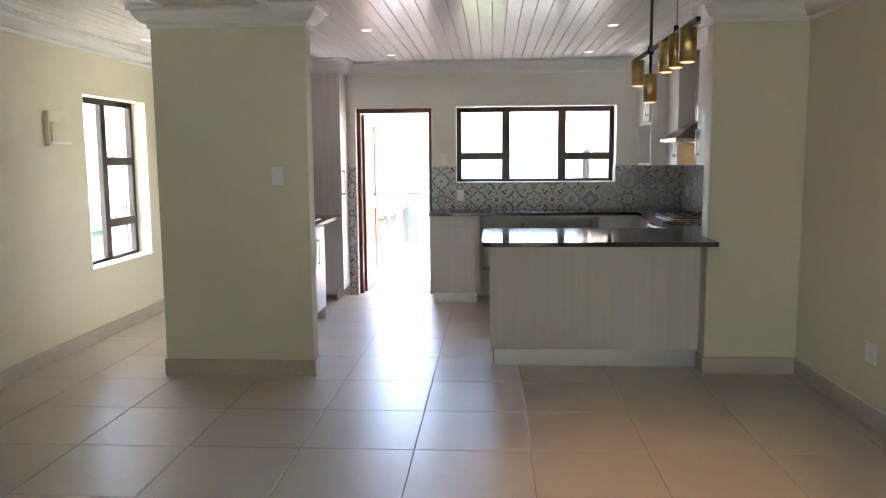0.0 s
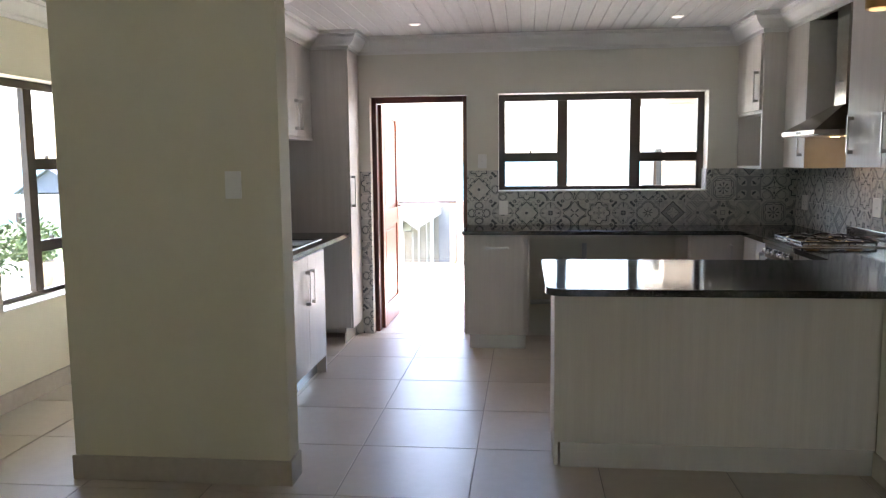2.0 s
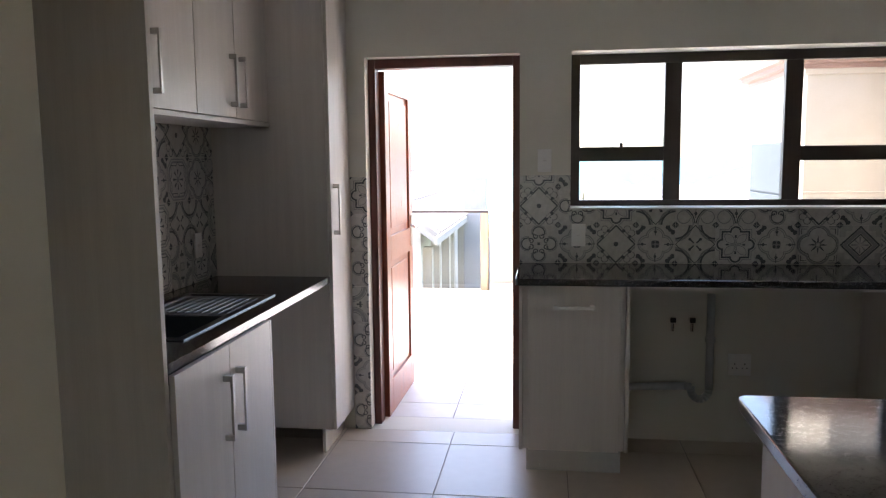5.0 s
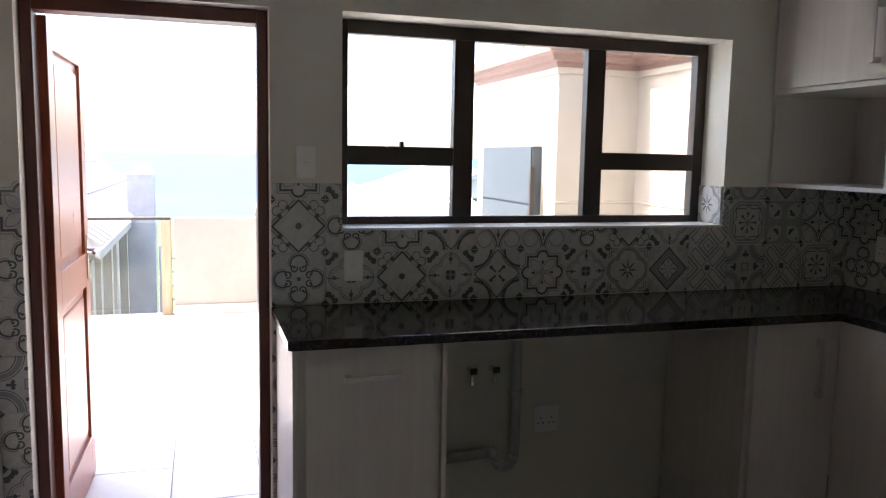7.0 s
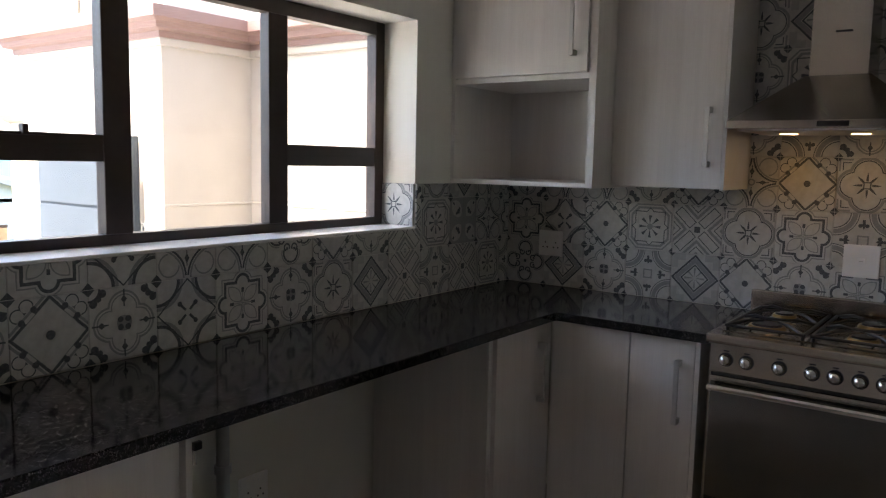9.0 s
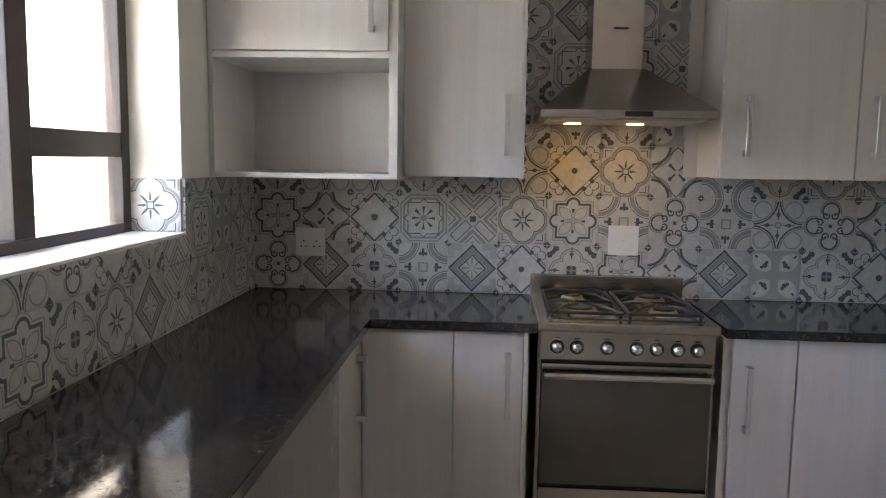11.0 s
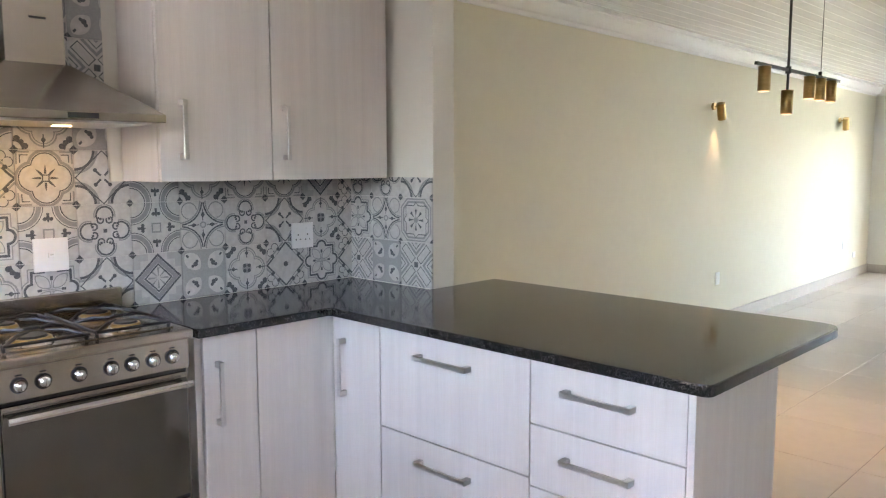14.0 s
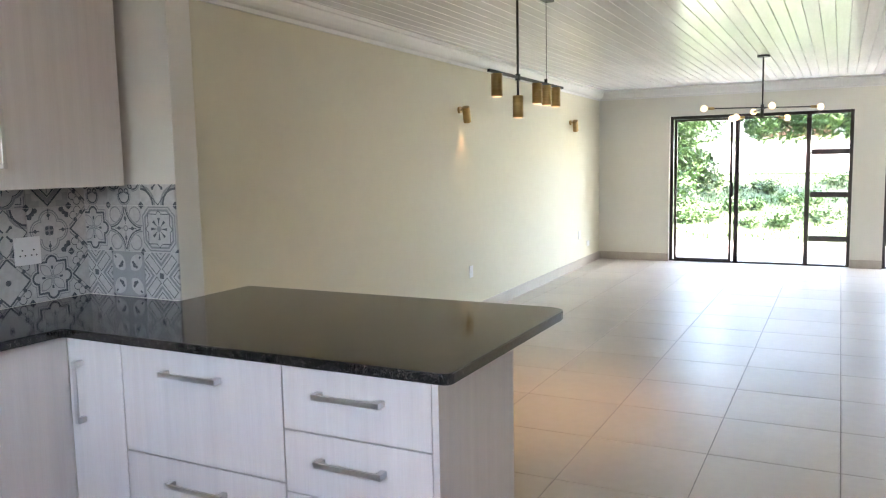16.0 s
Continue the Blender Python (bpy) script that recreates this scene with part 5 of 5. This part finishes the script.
hillside("garden_lawn", "sunlit green lawn climbing from the house", "lawn", M_GRASS, -7.4, -15.5, 0.0)
hillside("driveway", "wide pale concrete driveway above the lawn", "driveway", M_PAVE, -15.2, -27.5, 0.06, bumpy=0.0)
hillside("upper_lawn", "green bank beyond the driveway", "lawn", M_GRASS, -27.3, -60, 0.04)
structure("garden_step", box(-9, -7.5, -0.6, 9, -4.07, -0.03), M_PAVE, "pale paved strip outside the patio doors", "pavement")
structure("garden_base", box(-30, -60, G, 30, -7.5, -0.5), M_GRASS, "earth under the garden", "ground")
# Added slab, out of view: holds back sky light at the living room end.
structure("sky_shade_slab", box(-4.5, -4.95, 2.42, 3.5, -4.07, 2.6), M_PARAPET, "added unseen slab that shades the patio doors from the sky", "canopy")
rng = random.Random(11)
blades = []
for _ in range(14000):
    x, y = rng.uniform(-7, 9), rng.uniform(-15.2, -7.45)
    h, a = rng.uniform(0.04, 0.11), rng.uniform(0, 6.3)
    blades.append((x, y, h, a))
vs, fs = [], []
for x, y, h, a in blades:
    c, s = 0.018 * math.cos(a), 0.018 * math.sin(a)
    i = len(vs)
    z = slope_z(y) - 0.02
    vs += [(x - c, y - s, z), (x + c, y + s, z), (x + s * 2, y - c * 2, z + h)]
    fs.append((i, i + 1, i + 2))
me = bpy.data.meshes.new("grass_blades")
me.from_pydata(vs, [], fs)
me.materials.append(M_LEAF)
tagged(new("grass_blades", me), "tufts of green grass on the lawn", "grass", kind="stuff")


def clumps_in(rng, w, d, z0, z1, n, r0, r1):
    return [((rng.uniform(-w, w), rng.uniform(-d, d), rng.uniform(z0, z1)), rng.uniform(r0, r1)) for _ in range(n)]


rr = random.Random(21)
plant("garden_bush", "tall leafy green bush in the garden", "bush", (2.9, -10.4, slope_z(-10.4)), clumps_in(rr, 1.05, 0.8, 0.2, 2.5, 34, 0.28, 0.5), 300, 0.07, seed=6)
plant("garden_bush", "rounded green bush on the lawn", "bush", (2.6, -12.8, slope_z(-12.8)), clumps_in(rr, 0.7, 0.6, 0.1, 1.1, 14, 0.25, 0.45), 240, 0.07, seed=7)
plant("garden_tree", "green garden tree with low spreading branches", "tree", (4.6, -13.5, slope_z(-13.5)), clumps_in(rr, 1.7, 1.2, 1.6, 3.6, 34, 0.35, 0.65), 260, 0.09, (1.6, 0.11, 9), seed=8)
plant("garden_tree", "green garden tree with low spreading branches", "tree", (-3.6, -12.0, slope_z(-12)), [((x + 2.6, y, z), r) for (x, y, z), r in clumps_in(rr, 2.3, 1.0, 1.45, 3.0, 56, 0.25, 0.5)], 300, 0.08, (1.9, 0.1, 6), seed=12)
plant("garden_tree", "green tree beyond the driveway", "tree", (8.0, -31, slope_z(-31)), clumps_in(rr, 3.2, 2, 1.2, 6.0, 34, 0.6, 1.2), 220, 0.16, (3.0, 0.2, 9), seed=9)
plant("garden_tree", "green tree beyond the driveway", "tree", (-8.5, -31, slope_z(-31)), clumps_in(rr, 3.2, 2, 1.4, 6.0, 34, 0.6, 1.2), 220, 0.16, (3.0, 0.2, 9), seed=10)
for i, (x, y) in enumerate(((0.4, -9.0), (-0.6, -9.6), (-2.0, -8.8), (1.0, -10.4), (-0.2, -11.2), (-1.6, -11.0), (0.9, -12.6), (-1.0, -13.4), (1.9, -9.4), (-2.6, -12.4))):
    plant("flower_bed", "low leafy plants on the lawn", "plant", (x, y, slope_z(y)), clumps_in(rr, 0.55, 0.35, 0.02, 0.16, 8, 0.12, 0.24), 110, 0.05, seed=30 + i)
fh = thing("house", "far house across the driveway with a brick-red garage front", "house", at=(0, 0, slope_z(-31)))
part("wall", box(-9, -36, -0.4, 6, -31, 3.4), M_PARAPET, fh)
part("roof", gable_roof(-9, 6, -36, -31, 3.4, 5.4, "x", 0.5), M_ROOF, fh)
part("garage_door", box(-0.6, -30.99, -0.2, 2.4, -30.94, 2.0), M_BRICKRED, fh)
for x in (-7.2, -5.2, -2.4, 4.2):
    part("window", box(x - 0.5, -30.99, 0.9, x + 0.5, -30.95, 2.1), M_FRAME, fh)

# ---- floor tiles, patio tiles and patterned wall tiles ----
_plain = {}


def slab_mesh(w, d, t, mat, key):
    """A thin tile, centred, its top at z = 0, with eased edges."""
    k = (round(w, 3), round(d, 3), key)
    if k not in _plain:
        e = 0.003
        vs = [(-w / 2, -d / 2, -t), (w / 2, -d / 2, -t), (w / 2, d / 2, -t), (-w / 2, d / 2, -t), (-w / 2, -d / 2, -e * 0.6), (w / 2, -d / 2, -e * 0.6), (w / 2, d / 2, -e * 0.6), (-w / 2, d / 2, -e * 0.6),
              (-w / 2 + e, -d / 2 + e, 0), (w / 2 - e, -d / 2 + e, 0), (w / 2 - e, d / 2 - e, 0), (-w / 2 + e, d / 2 - e, 0)]
        fs = [(8, 9, 10, 11)] + [(i + 4, (i + 1) % 4 + 4, (i + 1) % 4 + 8, i + 8) for i in range(4)] + [(i, (i + 1) % 4, (i + 1) % 4 + 4, i + 4) for i in range(4)]
        me = bpy.data.meshes.new("tile")
        me.from_pydata(vs, [], fs)
        me.materials.append(mat)
        _plain[k] = me
    return _plain[k]


def lay(parent, mat, key, x0, x1, y0, y1, ox, oy, px, py, joint, z=0.0):
    """Tiles on a grid through (ox, oy), cut at the rectangle's edges."""
    for i in range(math.floor((x0 - ox) / px), math.ceil((x1 - ox) / px)):
        for j in range(math.floor((y0 - oy) / py), math.ceil((y1 - oy) / py)):
            a, b = max(x0, ox + i * px + joint / 2), min(x1, ox + (i + 1) * px - joint / 2)
            c, d = max(y0, oy + j * py + joint / 2), min(y1, oy + (j + 1) * py - joint / 2)
            if b - a < 0.02 or d - c < 0.02:
                continue
            o = new("tile", slab_mesh(b - a, d - c, 0.006, mat, key))
            o.parent = parent
            o.location = ((a + b) / 2, (c + d) / 2, z)


lay(floor, M_FLOOR, "floor", WEST, EASTS, SOUTH, 8.30, -0.39, 5.63, 0.604, 0.62, 0.004)
lay(patio, M_PATIO, "patio", -3.6, 1.24, 8.53, 12.92, -1.03, 8.80, 0.40, 0.40, 0.006, -0.002)

_printed = {}


def printed(cut, which):
    """A patterned tile, cut to a rectangle of its own square; face towards +z."""
    k = (tuple(round(c, 3) for c in cut), which)
    if k not in _printed:
        x0, x1, y0, y1 = cut
        e = 0.0015
        vs = [(x0, y0, 0), (x1, y0, 0), (x1, y1, 0), (x0, y1, 0), (x0, y0, 0.007), (x1, y0, 0.007), (x1, y1, 0.007), (x0, y1, 0.007),
              (x0 + e, y0 + e, 0.008), (x1 - e, y0 + e, 0.008), (x1 - e, y1 - e, 0.008), (x0 + e, y1 - e, 0.008)]
        fs = [(8, 9, 10, 11)] + [(i + 4, (i + 1) % 4 + 4, (i + 1) % 4 + 8, i + 8) for i in range(4)] + [(i, (i + 1) % 4, (i + 1) % 4 + 4, i + 4) for i in range(4)]
        me = bpy.data.meshes.new("patterned_tile")
        me.from_pydata(vs, [], fs)
        me.materials.append(PATTERN[which])
        _printed[k] = me
    return _printed[k]


def splash(name, label, origin, along, normal, regions, pitch, rows_at, order, seed):
    """Patterned tiles on a wall. along: plan direction of growing u; regions: (u0, u1, z0, z1); order: rows of pattern keys, from the lowest."""
    back = tagged(new(name), label, "wall tiles", kind="structure")
    along, normal = Vector(along), Vector(normal)
    basis = Matrix((along, (0, 0, 1), normal)).transposed().to_4x4()
    rng = random.Random(seed)
    bed = bmesh.new()
    for u0, u1, z0, z1 in regions:
        c = Vector(origin) + along * ((u0 + u1) / 2) + Vector((0, 0, (z0 + z1) / 2)) + normal * 0.0015
        bmesh.ops.create_cube(bed, size=1, matrix=Matrix.Translation(c) @ basis @ Matrix.Diagonal((u1 - u0, z1 - z0, 0.003, 1)))
    part("grout_bed", bed, M_CREAMGROUT, back)
    u_lo, u_hi = min(r[0] for r in regions), max(r[1] for r in regions)
    z_lo, z_hi = min(r[2] for r in regions), max(r[3] for r in regions)
    j0 = math.floor((z_lo - rows_at) / pitch + 1e-4)
    for j in range(j0, math.ceil((z_hi - rows_at) / pitch - 1e-4)):
        for i in range(math.floor(u_lo / pitch + 1e-4), math.ceil(u_hi / pitch - 1e-4)):
            row = order[j - j0] if j - j0 < len(order) else ""
            which = row[i] if 0 <= i < len(row) and row[i] != " " else rng.choice("123456789ABC7")
            cu, cz = (i + 0.5) * pitch, rows_at + (j + 0.5) * pitch
            for u0, u1, z0, z1 in regions:
                a, b = max(u0, cu - pitch / 2 + 0.0012), min(u1, cu + pitch / 2 - 0.0012)
                c, d = max(z0, cz - pitch / 2 + 0.0012), min(z1, cz + pitch / 2 - 0.0012)
                if b - a < 0.008 or d - c < 0.008:
                    continue
                o = new("tile", printed((a - cu, b - cu, c - cz, d - cz), which))
                o.parent = back
                o.matrix_basis = Matrix.Translation(Vector(origin) + along * cu + Vector((0, 0, cz)) + normal * 0.002) @ basis


M_CREAMGROUT = mottled("pale_grout", (0.50, 0.49, 0.46), (0.58, 0.57, 0.54), 10, 0.8)
splash("splashback_north", "patterned grey cement-look tiles behind the counter", (-0.634, N, 0), (1, 0, 0), (0, -1, 0),
       [(0.0, 0.264, 0.95, 1.41), (0.264, 1.969, 0.95, 1.231), (1.969, 2.679, 0.95, 1.41), (0.0, 0.03, 0.0, 0.917)], 0.2, -0.05 - 0.0,
       ["", "", "", "", "", "5A1A78A4639329", "1587BB51A32CB8", "8AA"], 3)
splash("splashback_east", "patterned grey cement-look tiles behind the cooker", (EAST, 8.29, 0), (0, -1, 0), (-1, 0, 0),
       [(0.0, 0.645, 0.95, 1.412), (0.645, 1.08, 0.95, 1.42), (1.08, 1.71, 0.95, 2.39), (1.71, 2.868, 0.95, 1.43)], 0.1985, 0.95,
       ["56A961A876CA181", "8712348959B57A1", "ABBA1B1479A4461", "     A9AC", "     A283", "     464C", "     A6C"], 5)
splash("splashback_nib", "patterned grey cement-look tiles on the nib", (2.0815, 5.42, 0), (-1, 0, 0), (0, 1, 0), [(0.0465, 0.5955, 0.95, 1.435)], 0.1985, 0.95, ["3C3", "8B2", "557"], 6)
splash("splashback_west", "patterned grey cement-look tiles behind the sink", (-2.17, 6.24, 0), (0, 1, 0), (1, 0, 0), [(0.0, 1.675, 0.92, 1.667)], 0.2, 0.92, [], 7)
splash("splashback_door", "narrow strip of patterned tiles beside the back door", (-1.553, N, 0), (1, 0, 0), (0, -1, 0), [(0.0, 0.093, 0.0, 1.41)], 0.2, 0.01, ["5", "5", "A", "5", "9", "5", "5", "8"], 8)
splash("splashback_reveal", "patterned tiles lining the window reveal", (1.335, 8.30, 0), (0, 1, 0), (-1, 0, 0), [(0.0, 0.164, 1.242, 1.41)], 0.2, 1.225, ["4"], 9)
